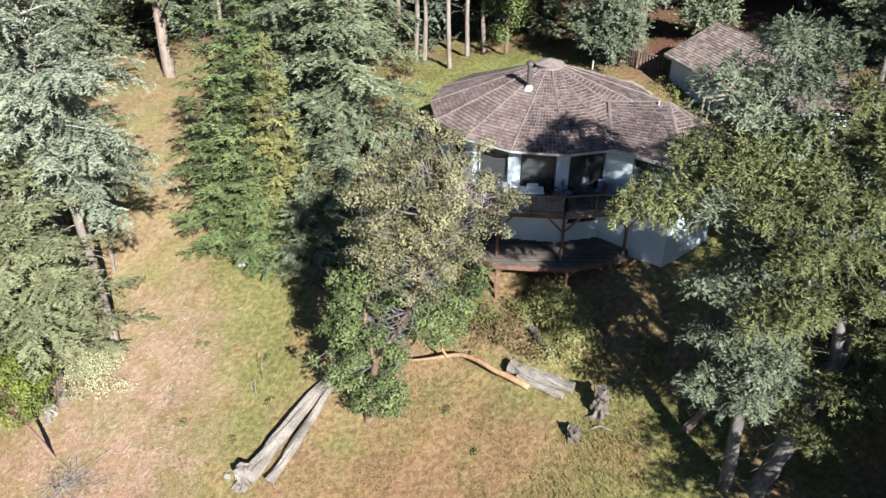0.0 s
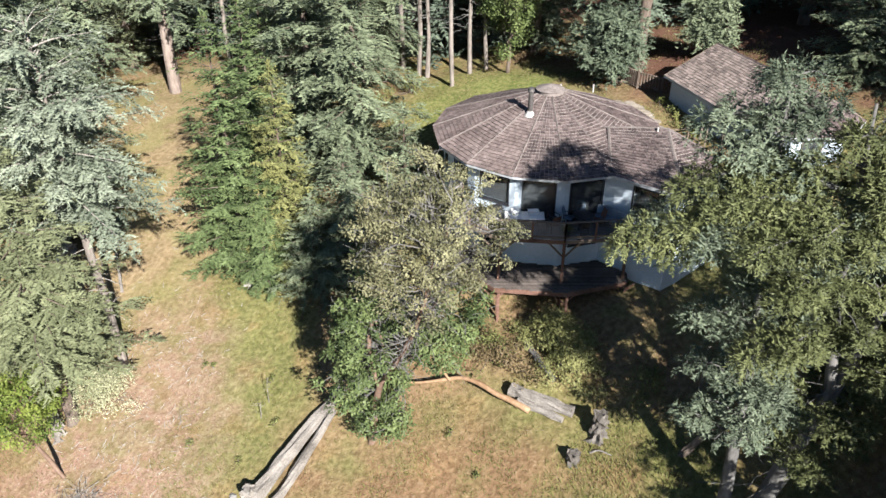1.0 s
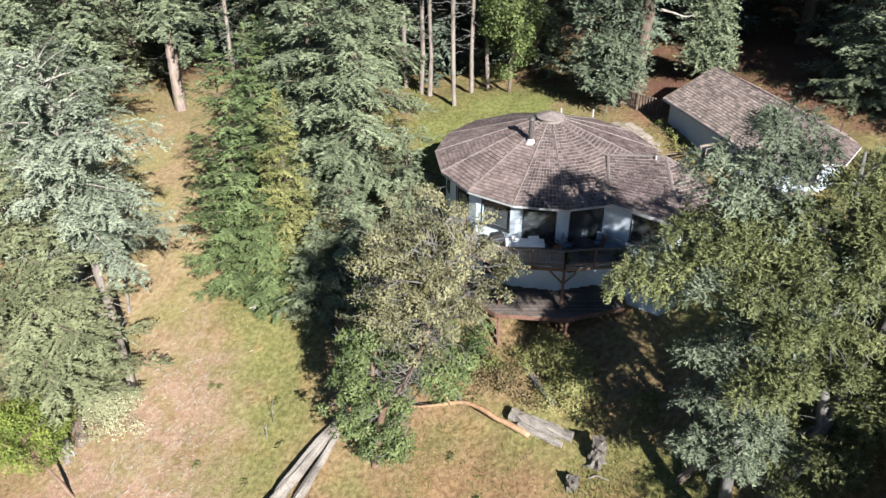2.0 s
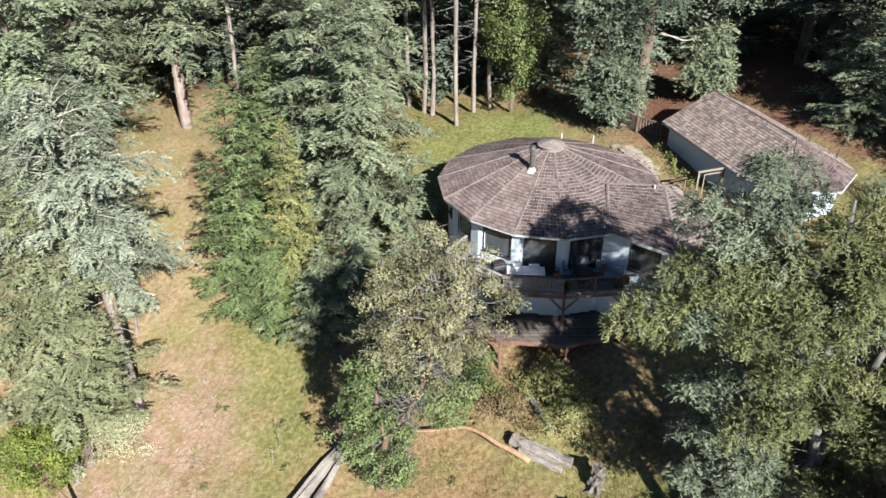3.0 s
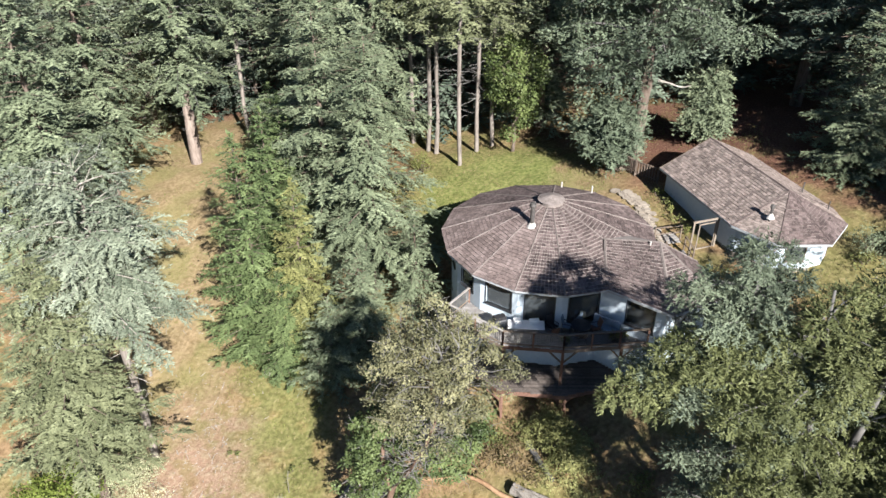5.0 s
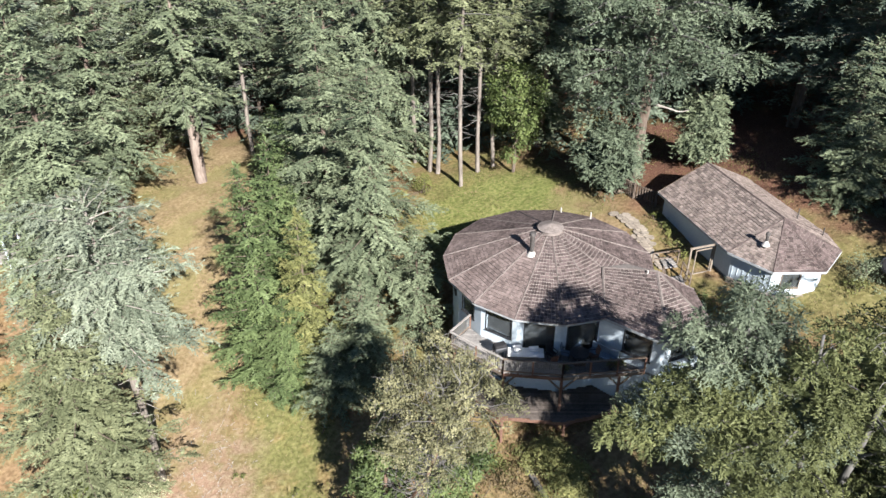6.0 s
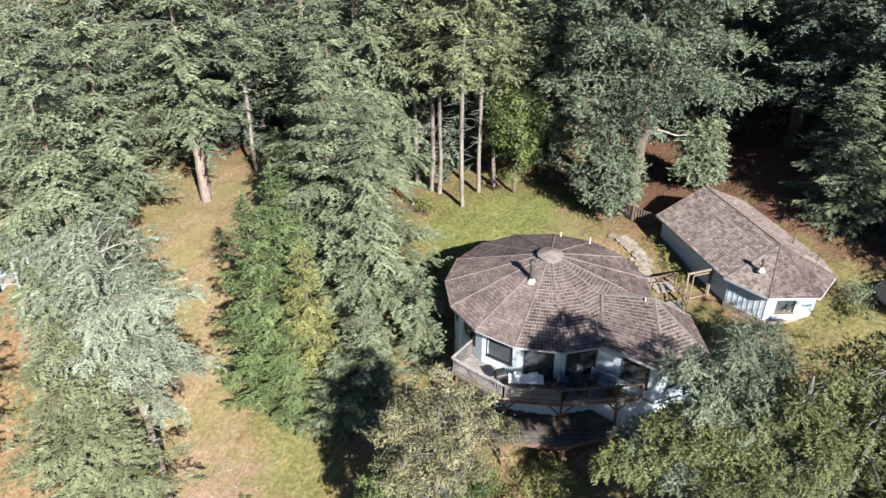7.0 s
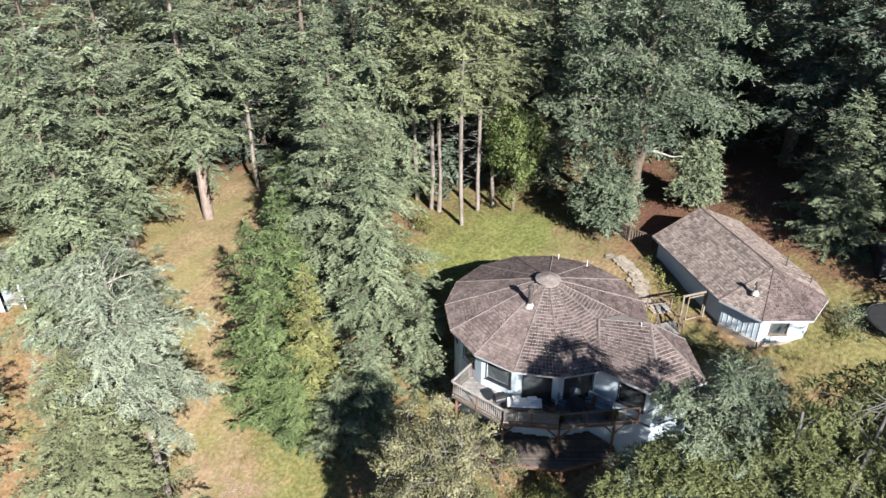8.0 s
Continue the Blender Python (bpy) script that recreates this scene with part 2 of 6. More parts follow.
    lawn = blend(ramp(tuft, 0.3, 0.7), (0.082, 0.112, 0.028), (0.186, 0.204, 0.072))
    c = blend(calc("MULTIPLY", patch(3.6, 53.0, 7.0, 6.0, mid), 0.85), c, lawn)
    c = blend(calc("MULTIPLY", patch(9.8, 49.5, 3.0, 5.5, mid), 0.8), c, tan)
    c = blend(calc("MULTIPLY", patch(25.0, 40.0, 4.5, 5.0, mid), 0.75), c, green)
    litter = blend(ramp(grain, 0.3, 0.7), (0.058, 0.028, 0.019), (0.154, 0.083, 0.060))
    deep = ramp(calc("ADD", xyz.outputs[1], calc("MULTIPLY", wide, 10.0)), 73.0, 81.0)
    c = blend(deep, c, litter)
    c = blend(patch(22.0, 59.0, 12.5, 11.0, mid), c, litter)
    c = blend(patch(39.0, 56.0, 18.0, 18.0, mid), c, litter)
    # dry stalks lying pale over the ground, and small dark gaps where soil shows
    c = blend(calc("MULTIPLY", ramp(noise_at(5.5, 3), 0.60, 0.70), 0.30), c, (0.320, 0.250, 0.170))
    c = blend(calc("MULTIPLY", ramp(noise_at(4.3, 5), 0.60, 0.72), 0.35), c, (0.070, 0.052, 0.028))
    c = blend(calc("MULTIPLY", ramp(noise_at(1.1, 6), 0.56, 0.70), 0.20), c, (0.096, 0.070, 0.036))
    l.new(c, b.inputs["Base Color"])
    bp = n.new("ShaderNodeBump")
    bp.inputs["Strength"].default_value, bp.inputs["Distance"].default_value = 1.0, 0.045
    l.new(calc("ADD", calc("MULTIPLY", tuft, 1.6), calc("MULTIPLY", grain, 0.7)), bp.inputs["Height"])
    l.new(bp.outputs[0], b.inputs["Normal"])
    return m


# ---- helpers for building ----
def part(name, bm, material, parent=None, label=""):
    """One mesh object from a bmesh or a finished mesh, under a thing or a part."""
    if isinstance(bm, bmesh.types.BMesh):
        me = bpy.data.meshes.new(name)
        bm.to_mesh(me)
        bm.free()
    else:
        me = bm
    if material and not me.materials:
        me.materials.append(material)
    ob = new(name, me)
    if parent:
        ob.parent = parent
    if label:
        tagged(ob, label)
    return ob


def thing(name, label, category, group="", kind="", at=(0, 0, 0)):
    ob = tagged(new(name), label, category, group, kind)
    ob.location = at
    ob.empty_display_size = 0.2
    return ob


def set_at(ob, at):
    """Moves a part's mesh so that it stays where it was built although its thing stands at a base point."""
    ob.matrix_parent_inverse = Matrix.Translation(Vector(at)).inverted()
    return ob


def mesh_of(name, verts, faces, material=None, smooth=False):
    me = bpy.data.meshes.new(name)
    me.from_pydata(np.asarray(verts).tolist(), [], np.asarray(faces).tolist() if not isinstance(faces, list) else faces)
    if smooth:
        me.polygons.foreach_set("use_smooth", [True] * len(me.polygons))
    if material:
        me.materials.append(material)
    me.update()
    return me


def obox(bm, c, ax, ay, az, bevel=0.0):
    """A block round c with three half-edges."""
    c, ax, ay, az = Vector(c), Vector(ax), Vector(ay), Vector(az)
    m = Matrix((ax, ay, az)).transposed().to_4x4()
    m.translation = c
    r = bmesh.ops.create_cube(bm, size=2.0, matrix=m)
    if bevel:
        es = list({e for v in r["verts"] for e in v.link_edges})
        bmesh.ops.bevel(bm, geom=es, offset=bevel, segments=1, affect="EDGES")


def beam(bm, a, b, w, h, bevel=0.0):
    """A straight timber from a to b, w wide and h high."""
    a, b = Vector(a), Vector(b)
    d = (b - a)
    side = d.cross(Vector((0, 0, 1)))
    if side.length < 1e-4:
        side = Vector((1, 0, 0))
    side.normalize()
    up = side.cross(d).normalized()
    obox(bm, (a + b) / 2, d / 2, side * w / 2, up * h / 2, bevel)


def timber(name, a, b, w, h, material, parent, bevel=0.006, label=""):
    bm = bmesh.new()
    beam(bm, a, b, w, h, bevel)
    return part(name, bm, material, parent, label)


def slab(bm, poly, z0, z1):
    lo = [bm.verts.new((x, y, z0)) for x, y in poly]
    hi = [bm.verts.new((x, y, z1)) for x, y in poly]
    bm.faces.new(hi)
    bm.faces.new(lo[::-1])
    k = len(poly)
    for i in range(k):
        bm.faces.new((lo[i], lo[(i + 1) % k], hi[(i + 1) % k], hi[i]))


def ring_tube(path, radii, sides=7, seed=0, rough=0.12):
    """Verts and faces of a tapered, slightly uneven tube along a path."""
    rng = np.random.default_rng(seed)
    path = np.asarray(path, float)
    k = len(path)
    tang = np.gradient(path, axis=0)
    tang /= np.linalg.norm(tang, axis=1)[:, None] + 1e-9
    ref = np.where(np.abs(tang[:, 2:3]) > 0.9, np.array([[1.0, 0, 0]]), np.array([[0, 0, 1.0]]))
    u = np.cross(tang, ref)
    u /= np.linalg.norm(u, axis=1)[:, None] + 1e-9
    w = np.cross(tang, u)
    a = np.linspace(0, 2 * np.pi, sides, endpoint=False)
    r = np.asarray(radii)[:, None] * (1 + rough * rng.standard_normal((k, sides)))
    v = path[:, None, :] + r[..., None] * (np.cos(a)[None, :, None] * u[:, None, :] + np.sin(a)[None, :, None] * w[:, None, :])
    v = v.reshape(-1, 3)
    faces = [(i * sides + j, i * sides + (j + 1) % sides, (i + 1) * sides + (j + 1) % sides, (i + 1) * sides + j)
             for i in range(k - 1) for j in range(sides)]
    faces += [tuple(range(sides))[::-1], tuple((k - 1) * sides + j for j in range(sides))]
    return v, faces


def joined(pieces):
    vs, fs, o = [], [], 0
    for v, f in pieces:
        vs.append(v)
        fs += [tuple(i + o for i in q) for q in f]
        o += len(v)
    return np.concatenate(vs), fs


def sprays(p, d, nrm, length, width, corners=3):
    """Small leaf shapes, pointed needle sprays (3 corners) or folded leaves (4): base points, directions, normals, lengths, widths."""
    d = d / (np.linalg.norm(d, axis=1)[:, None] + 1e-9)
    s = np.cross(d, nrm)
    s /= np.linalg.norm(s, axis=1)[:, None] + 1e-9
    length, width = length[:, None], width[:, None]
    if corners == 3:
        v = np.stack((p - s * width / 2, p + s * width / 2, p + d * length), axis=1)
    else:
        up = np.cross(s, d)
        mid = p + d * length * 0.45
        v = np.stack((p, mid + s * width / 2 + up * width * 0.12, p + d * length - up * width * 0.1, mid - s * width / 2 + up * width * 0.12), axis=1)
    return v.reshape(-1, 3)


def leaf_mesh(name, v, material, corners=4, tone=None):
    k = len(v) // corners
    me = bpy.data.meshes.new(name)
    me.vertices.add(len(v))
    me.vertices.foreach_set("co", np.ascontiguousarray(v, np.float32).ravel())
    me.loops.add(k * corners)
    me.loops.foreach_set("vertex_index", np.arange(k * corners, dtype=np.int32))
    me.polygons.add(k)
    me.polygons.foreach_set("loop_start", np.arange(0, k * corners, corners, dtype=np.int32))
    me.update(calc_edges=True)
    at = me.attributes.new("tone", "FLOAT", "FACE")
    at.data.foreach_set("value", np.ascontiguousarray(np.full(k, 0.5) if tone is None else np.clip(tone, 0, 1), np.float32))
    me.materials.append(material)
    return me


def soft(v, lo, hi, k):
    return np.clip(v, lo, hi) + k * (np.clip(v - lo, -40, 0) + np.clip(v - hi, 0, 40))


def ground(x, y):
    """The height of the ground: a hillside that climbs away from the walk and to its right."""
    X, Y = soft(x, -26, 26, 0.25) / 10, (soft(y, 18, 60, 0.25) - 40) / 10
    z = 0.433 + 1.811 * X + 2.448 * Y + 0.069 * X * X - 0.298 * X * Y - 0.388 * Y * Y - 0.123 * Y ** 3
    return np.maximum(z, -11 + 0 * z) + 0.10 * np.sin(x * 0.9 + 0.7 * y) * np.sin(y * 0.63 - 0.3 * x) + 0.05 * np.sin(2.1 * x + 1.0) * np.sin(1.7 * y)


def gz(x, y):
    return float(ground(np.float64(x), np.float64(y)))


# ---- ground ----
def build_ground():
    near_x, near_y = np.arange(-60, 60.01, 0.6), np.arange(0, 110.01, 0.6)
    out = np.array([80, 110, 160, 240, 400, 800, 1600.0])
    xs = np.concatenate((-out[::-1], near_x, out))
    ys = np.concatenate((-out[::-1] + 0, near_y, 110 + out - 60))
    gx, gy = np.meshgrid(xs, ys)
    v = np.stack((gx, gy, ground(gx, gy)), axis=-1).reshape(-1, 3)
    w, h = len(xs), len(ys)
    i = (np.arange(h - 1)[:, None] * w + np.arange(w - 1)[None, :]).ravel()
    f = np.stack((i, i + 1, i + w + 1, i + w), axis=1)
    me = mesh_of("ground", v, f, ground_material(), smooth=True)
    tagged(new("ground", me), "sloping meadow of dry and green grass with bare patches", "ground", kind="structure")


build_ground()


# ---- building parts ----
def wall_panel(parent, p, q, z0, z1, openings=(), material=WHITE, thick=0.16, frame_material=TRIM, battens=0.0, name="wall"):
    """A wall from p to q (outer face on that line, body to its left), with windows in openings (start, end, low, high)."""
    p, q = Vector((*p, 0)), Vector((*q, 0))
    d = (q - p)
    w = d.length
    d.normalize()
    inn = Vector((-d.y, d.x, 0))
    up = Vector((0, 0, 1))

    def block(bm, s0, s1, za, zb, off=0.0, th=thick, bevel=0.0):
        obox(bm, p + d * (s0 + s1) / 2 + inn * (off + th / 2) + up * (za + zb) / 2, d * (s1 - s0) / 2, inn * th / 2, up * (zb - za) / 2, bevel)

    bm = bmesh.new()
    s = 0.0
    for a, b, lo, hi in sorted(openings):
        block(bm, s, a, z0, z1)
        block(bm, a, b, z0, lo)
        block(bm, a, b, hi, z1)
        s = b
    block(bm, s, w, z0, z1)
    wall = part(name, bm, material, parent)
    if battens:
        s = battens / 2
        while s < w:
            if not any(a - 0.1 < s < b + 0.1 for a, b, lo, hi in openings):
                bm = bmesh.new()
                block(bm, s - 0.025, s + 0.025, z0, z1 - 0.01, -0.022, 0.024, 0.004)
                part("batten", bm, material, parent)
            s += battens
    for a, b, lo, hi in openings:
        bm = bmesh.new()
        t = 0.06
        block(bm, a - t, a, lo - t, hi + t, -0.035, 0.15, 0.006)
        block(bm, b, b + t, lo - t, hi + t, -0.035, 0.15, 0.006)
        block(bm, a, b, hi, hi + t, -0.035, 0.15, 0.006)
        block(bm, a, b, lo - t, lo, -0.035, 0.15, 0.006)
        if b - a > 1.9:
            block(bm, (a + b) / 2 - 0.03, (a + b) / 2 + 0.03, lo, hi, 0.0, 0.09, 0.004)
        win = part("window", bm, frame_material, parent)
        bm = bmesh.new()
        block(bm, a, b, lo, hi, 0.055, 0.012)
        pane = part("pane", bm, GLASS, win)
        pane.visible_shadow = False
        bm = bmesh.new()
        block(bm, a - t - 0.04, b + t + 0.04, lo - t - 0.045, lo - t - 0.002, -0.09, 0.16, 0.006)
        part("sill", bm, frame_material, win)
    return wall


def shingle_field(bl, br, tl, tr, rows, cols=0, width=0.33, stagger=True, gap=0.02, line=0.0, seed=0):
    """Corner sets of shingles over a roof plane, course by course from the eave. cols: columns that run up to the top; else a fixed width."""
    rng = np.random.default_rng(seed)
    bl, br, tl, tr = (Vector(v) for v in (bl, br, tl, tr))
    nrm = (br - bl).cross(((tl + tr) / 2 - (bl + br) / 2)).normalized()
    if nrm.z < 0:
        nrm = -nrm
    res = []
    for r in range(rows):
        f0, f1 = r / rows, min(1.0, (r + (1.06 if not line else 1 - line)) / rows)
        l0, r0, l1, r1 = bl.lerp(tl, f0), br.lerp(tr, f0), bl.lerp(tl, f1), br.lerp(tr, f1)
        w0 = (r0 - l0).length
        if cols:
            k = cols if w0 / cols > 0.13 else max(1, cols // 2)
            cuts = [i / k for i in range(k + 1)]
        else:
            k = max(1, round(w0 / width))
            o = 0.5 / k if stagger and r % 2 else 0.0
            cuts = [0.0] + [c for c in ((i + (rng.random() - 0.5) * 0.35) / k + o for i in range(1, k)) if 0.01 < c < 0.99] + [1.0]
        for a, b in zip(cuts, cuts[1:]):
            g = gap / max(w0, 0.1) / 2
            lift = (0.026 if line else 0.040) + 0.016 * rng.random()
            drop = 0.02 * (rng.random() - 0.5)
            q = [l0.lerp(r0, a + g), l0.lerp(r0, b - g), l1.lerp(r1, b - g), l1.lerp(r1, a + g)]
            down = (l0 - l1).normalized() * drop
            res.append((q[0] + down, q[1] + down, q[2], q[3], nrm, lift))
    return res


def shingle_geometry(q):
    a, b, c, d, nrm, lift = q
    v = [a + nrm * lift, b + nrm * lift, c + nrm * 0.012, d + nrm * 0.012, a, b, c - nrm * 0.004, d - nrm * 0.004]
    f = [(0, 1, 2, 3), (4, 5, 1, 0), (5, 6, 2, 1), (7, 4, 0, 3), (7, 6, 5, 4), (6, 7, 3, 2)]
    return v, f


def shingles_joined(parent, fields, material, name="shingle_covering"):
    vs, fs = [], []
    for q in fields:
        v, f = shingle_geometry(q)
        fs += [tuple(i + len(vs) for i in p) for p in f]
        vs += v
    return tagged(part(name, mesh_of(name, [tuple(v) for v in vs], fs, material), None, parent), kind="stuff")


def shingles_single(parent, fields, material):
    for q in fields:
        v, f = shingle_geometry(q)
        c = (q[0] + q[2]) / 2
        ob = part("shingle", mesh_of("shingle", [tuple(x - c) for x in v], f, material), None, parent)
        ob.location = c


def roof_plane(bm, pts, thick=0.10):
    top = [bm.verts.new(p) for p in pts]
    low = [bm.verts.new((p[0], p[1], p[2] - thick)) for p in pts]
    bm.faces.new(top)
    bm.faces.new(low[::-1])
    k = len(pts)
    for i in range(k):
        bm.faces.new((top[i], low[i], low[(i + 1) % k], top[(i + 1) % k]))


def cap_strip(parent, a, b, w=0.155, name="hip_cap", step=0.42, material=HIPCAP):
    """A run of overlapping cap shingles along a hip or ridge."""
    a, b = Vector(a), Vector(b)
    d = b - a
    n = max(1, round(d.length / step))
    d.normalize()
    side = d.cross(Vector((0, 0, 1))).normalized()
    up = side.cross(d).normalized()
    L = (b - a).length / n
    bm = bmesh.new()
    rows = []
    for i in range(n):
        for f, lo, hi in ((0.0, 0.022, 0.070), (1.0, 0.006, 0.046)):
            s = a + d * ((i + f) * L)
            rows.append([bm.verts.new(s - side * w / 2 + up * lo), bm.verts.new(s + up * hi), bm.verts.new(s + side * w / 2 + up * lo), bm.verts.new(s - up * 0.02)])
    for p, q in zip(rows, rows[1:]):
        for i in range(4):
            bm.faces.new((p[i], p[(i + 1) % 4], q[(i + 1) % 4], q[i]))
    bm.faces.new(rows[0][::-1])
    bm.faces.new(rows[-1])
    return part(name, bm, material, parent)


def flue(parent, base, height, r=0.13, cap_r=0.2, flash=0.34):
    """A metal flue pipe with a rain cap, standing in a pale flashing."""
    x, y, z = base
    bm = bmesh.new()
    bmesh.ops.create_cone(bm, cap_ends=True, segments=14, radius1=r, radius2=r, depth=height + 0.3, matrix=pose(x, y, z + height / 2 - 0.15))
    bmesh.ops.create_cone(bm, cap_ends=True, segments=14, radius1=r * 1.15, radius2=r * 1.15, depth=0.06, matrix=pose(x, y, z + height * 0.45))
    ch = part("chimney", bm, FLUE, parent, "sooty metal flue pipe")
    bm = bmesh.new()
    bmesh.ops.create_cone(bm, cap_ends=True, segments=14, radius1=cap_r, radius2=cap_r * 0.8, depth=0.16, matrix=pose(x, y, z + height - 0.02))
    bmesh.ops.create_cone(bm, cap_ends=True, segments=14, radius1=cap_r * 0.95, radius2=0.03, depth=0.08, matrix=pose(x, y, z + height + 0.10))
    part("cap", bm, FLUE, ch)
    bm = bmesh.new()
    bmesh.ops.create_cone(bm, cap_ends=True, segments=14, radius1=flash, radius2=r * 1.05, depth=0.32, matrix=pose(x, y, z + 0.10))
    part("flashing", bm, FLASHING, ch, "pale metal flashing collar")
    return ch


# ---- the round house ----
HC, HR, WALL_R = Vector((5.75, 39.9, 0)), 6.45, 5.85
EAVE_Z, APEX_Z, FLOOR2, FLOOR1 = 6.5, 8.95, 3.85, 1.15


def rim(k, r, z):
    a = radians(272 + 24 * k)
    return Vector((HC.x + r * math.cos(a), HC.y + r * math.sin(a), z))


def build_house():
    house = thing("round_house", "fifteen-sided white two-storey house under a brown shingle roof", "house")
    wins = {-2: [(0.40, 2.05, 4.55, 6.05)], -1: [(0.42, 2.05, 3.95, 6.12)], 0: [(0.42, 2.18, 3.95, 6.12)], -3: [(0.5, 1.7, 4.6, 5.95)], -4: [(0.8, 1.6, 4.8, 5.8)]}
    low = {0: [(0.6, 2.0, 2.35, 3.05)], 1: [(0.3, 1.3, 2.35, 3.05)], -2: [(0.6, 1.8, 1.5, 3.0)]}
    for k in range(-7, 8):
        p, q = rim(k, WALL_R, 0), rim(k + 1, WALL_R, 0)
        wall_panel(house, p.xy, q.xy, FLOOR2 - 0.15, 6.42, wins.get(k, ()), frame_material=DARK_METAL)
        wall_panel(house, p.xy, q.xy, -1.2, FLOOR2 - 0.17, low.get(k, ()), frame_material=DARK_METAL)
        bm = bmesh.new()                                         # eave board
        beam(bm, rim(k, HR, EAVE_Z - 0.06), rim(k + 1, HR, EAVE_Z - 0.06), 0.05, 0.16, 0.005)
        part("eave_board", bm, TRIM, house)
        bm = bmesh.new()
        ap = Vector((HC.x, HC.y, APEX_Z))
        roof_plane(bm, [rim(k, HR, EAVE_Z), rim(k + 1, HR, EAVE_Z), rim(k + 1, 0.5, APEX_Z - 0.19), rim(k, 0.5, APEX_Z - 0.19)])
        part("roof", bm, ROOF_UNDER, house)
        cap_strip(house, rim(k, HR + 0.03, EAVE_Z + 0.012), rim(k, 0.55, APEX_Z - 0.19), 0.095)
    bm = bmesh.new()
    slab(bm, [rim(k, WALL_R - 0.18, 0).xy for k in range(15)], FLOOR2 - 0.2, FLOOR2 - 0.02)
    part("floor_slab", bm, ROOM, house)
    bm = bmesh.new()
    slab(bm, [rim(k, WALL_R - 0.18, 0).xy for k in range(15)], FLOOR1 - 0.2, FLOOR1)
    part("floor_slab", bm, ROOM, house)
    bm = bmesh.new()                                             # inner walls added in near-black colour, so that the rooms look unlit
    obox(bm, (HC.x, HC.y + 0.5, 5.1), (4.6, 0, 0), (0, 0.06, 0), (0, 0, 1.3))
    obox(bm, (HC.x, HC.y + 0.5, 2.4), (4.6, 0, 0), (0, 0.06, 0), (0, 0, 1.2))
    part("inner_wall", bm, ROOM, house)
    bm = bmesh.new()                                             # low cap over the centre, in line with the roof's slope
    bmesh.ops.create_cone(bm, cap_ends=True, segments=30, radius1=0.74, radius2=0.74, depth=0.34, matrix=pose(HC.x, HC.y, APEX_Z - 0.22))
    bmesh.ops.create_cone(bm, cap_ends=True, segments=30, radius1=0.80, radius2=0.05, depth=0.26, matrix=pose(HC.x, HC.y, APEX_Z + 0.08))
    part("roof_cap", bm, CAP, house, "weathered shallow round cap over the roof's centre")
    flue(house, (4.50, 38.12, 8.05), 1.45)
    for x, y, z in ((8.9, 43.9, 7.45), (7.2, 45.6, 6.85), (11.0, 36.6, 7.75)):
        bm = bmesh.new()
        bmesh.ops.create_cone(bm, cap_ends=True, segments=8, radius1=0.05, radius2=0.05, depth=0.5, matrix=pose(x, y, z))
        part("vent_pipe", bm, FLASHING, house, "short white vent pipe")
    # the wing at the front right, under a low hipped roof of its own
    T, Q = (8.64, 37.41, 7.66), (11.55, 36.7, 7.90)
    eave = [(8.30, 34.08), (11.3, 31.75), (14.1, 33.1), (13.9, 36.9), (12.0, 38.4)]
    e3 = [(x, y, EAVE_Z) for x, y in eave]
    T2 = (10.2, 38.3, 7.35)
    planes = [(e3[0], e3[1], T, Q), (e3[1], e3[2], Q, Q), (e3[2], e3[3], Q, Q), (e3[3], e3[4], Q, T2)]
    for i, (a, b, c, d) in enumerate(planes):
        bm = bmesh.new()
        roof_plane(bm, [a, b, d, c] if c != d else [a, b, d])
        part("roof", bm, ROOF_UNDER, house)
        bm = bmesh.new()
        down = Vector((0, 0, -0.06))
        beam(bm, Vector(a) + down, Vector(b) + down, 0.05, 0.16, 0.005)
        part("eave_board", bm, TRIM, house)
    bm = bmesh.new()
    roof_plane(bm, [T, Q, T2])
    part("roof", bm, ROOF_UNDER, house)
    for a, b in ((e3[1], Q), (e3[2], Q), (e3[3], Q), (T, Q), (e3[0], T)):
        cap_strip(house, a, b, 0.18)
    wall = [(8.15, 34.65), (11.15, 32.35), (13.6, 33.45), (13.45, 36.6), (11.5, 38.0)]
    wopen = [[(1.62, 3.20, 4.60, 6.08)], [(0.7, 1.8, 4.8, 5.9)], [], []]
    for i in range(4):
        wall_panel(house, wall[i], wall[i + 1], FLOOR2 - 0.15, 6.42, wopen[i], frame_material=DARK_METAL)
        wall_panel(house, wall[i], wall[i + 1], -0.9, FLOOR2 - 0.17)
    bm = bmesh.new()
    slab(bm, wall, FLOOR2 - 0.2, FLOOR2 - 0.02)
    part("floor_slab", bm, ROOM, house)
    return house, planes


round_house, wing_planes = build_house()


# ---- decks ----
def spans(poly, y):
    xs = []
    for (x0, y0), (x1, y1) in zip(poly, poly[1:] + poly[:1]):
        if (y0 <= y < y1) or (y1 <= y < y0):
            xs.append(x0 + (x1 - x0) * (y - y0) / (y1 - y0))
    xs.sort()
    return list(zip(xs[::2], xs[1::2]))


def planks(parent, poly, z, wide=0.145, thick=0.035, material=DECK):
    y = min(p[1] for p in poly) + wide / 2
    while y < max(p[1] for p in poly):
        for a, b in spans(poly, y):
            if b - a > 0.15:
                bm = bmesh.new()
                obox(bm, (0, 0, 0), ((b - a) / 2, 0, 0), (0, wide / 2 - 0.006, 0), (0, 0, thick / 2), 0.004)
                ob = part("plank", bm, material, parent)
                ob.location = ((a + b) / 2, y, z - thick / 2)
        y += wide


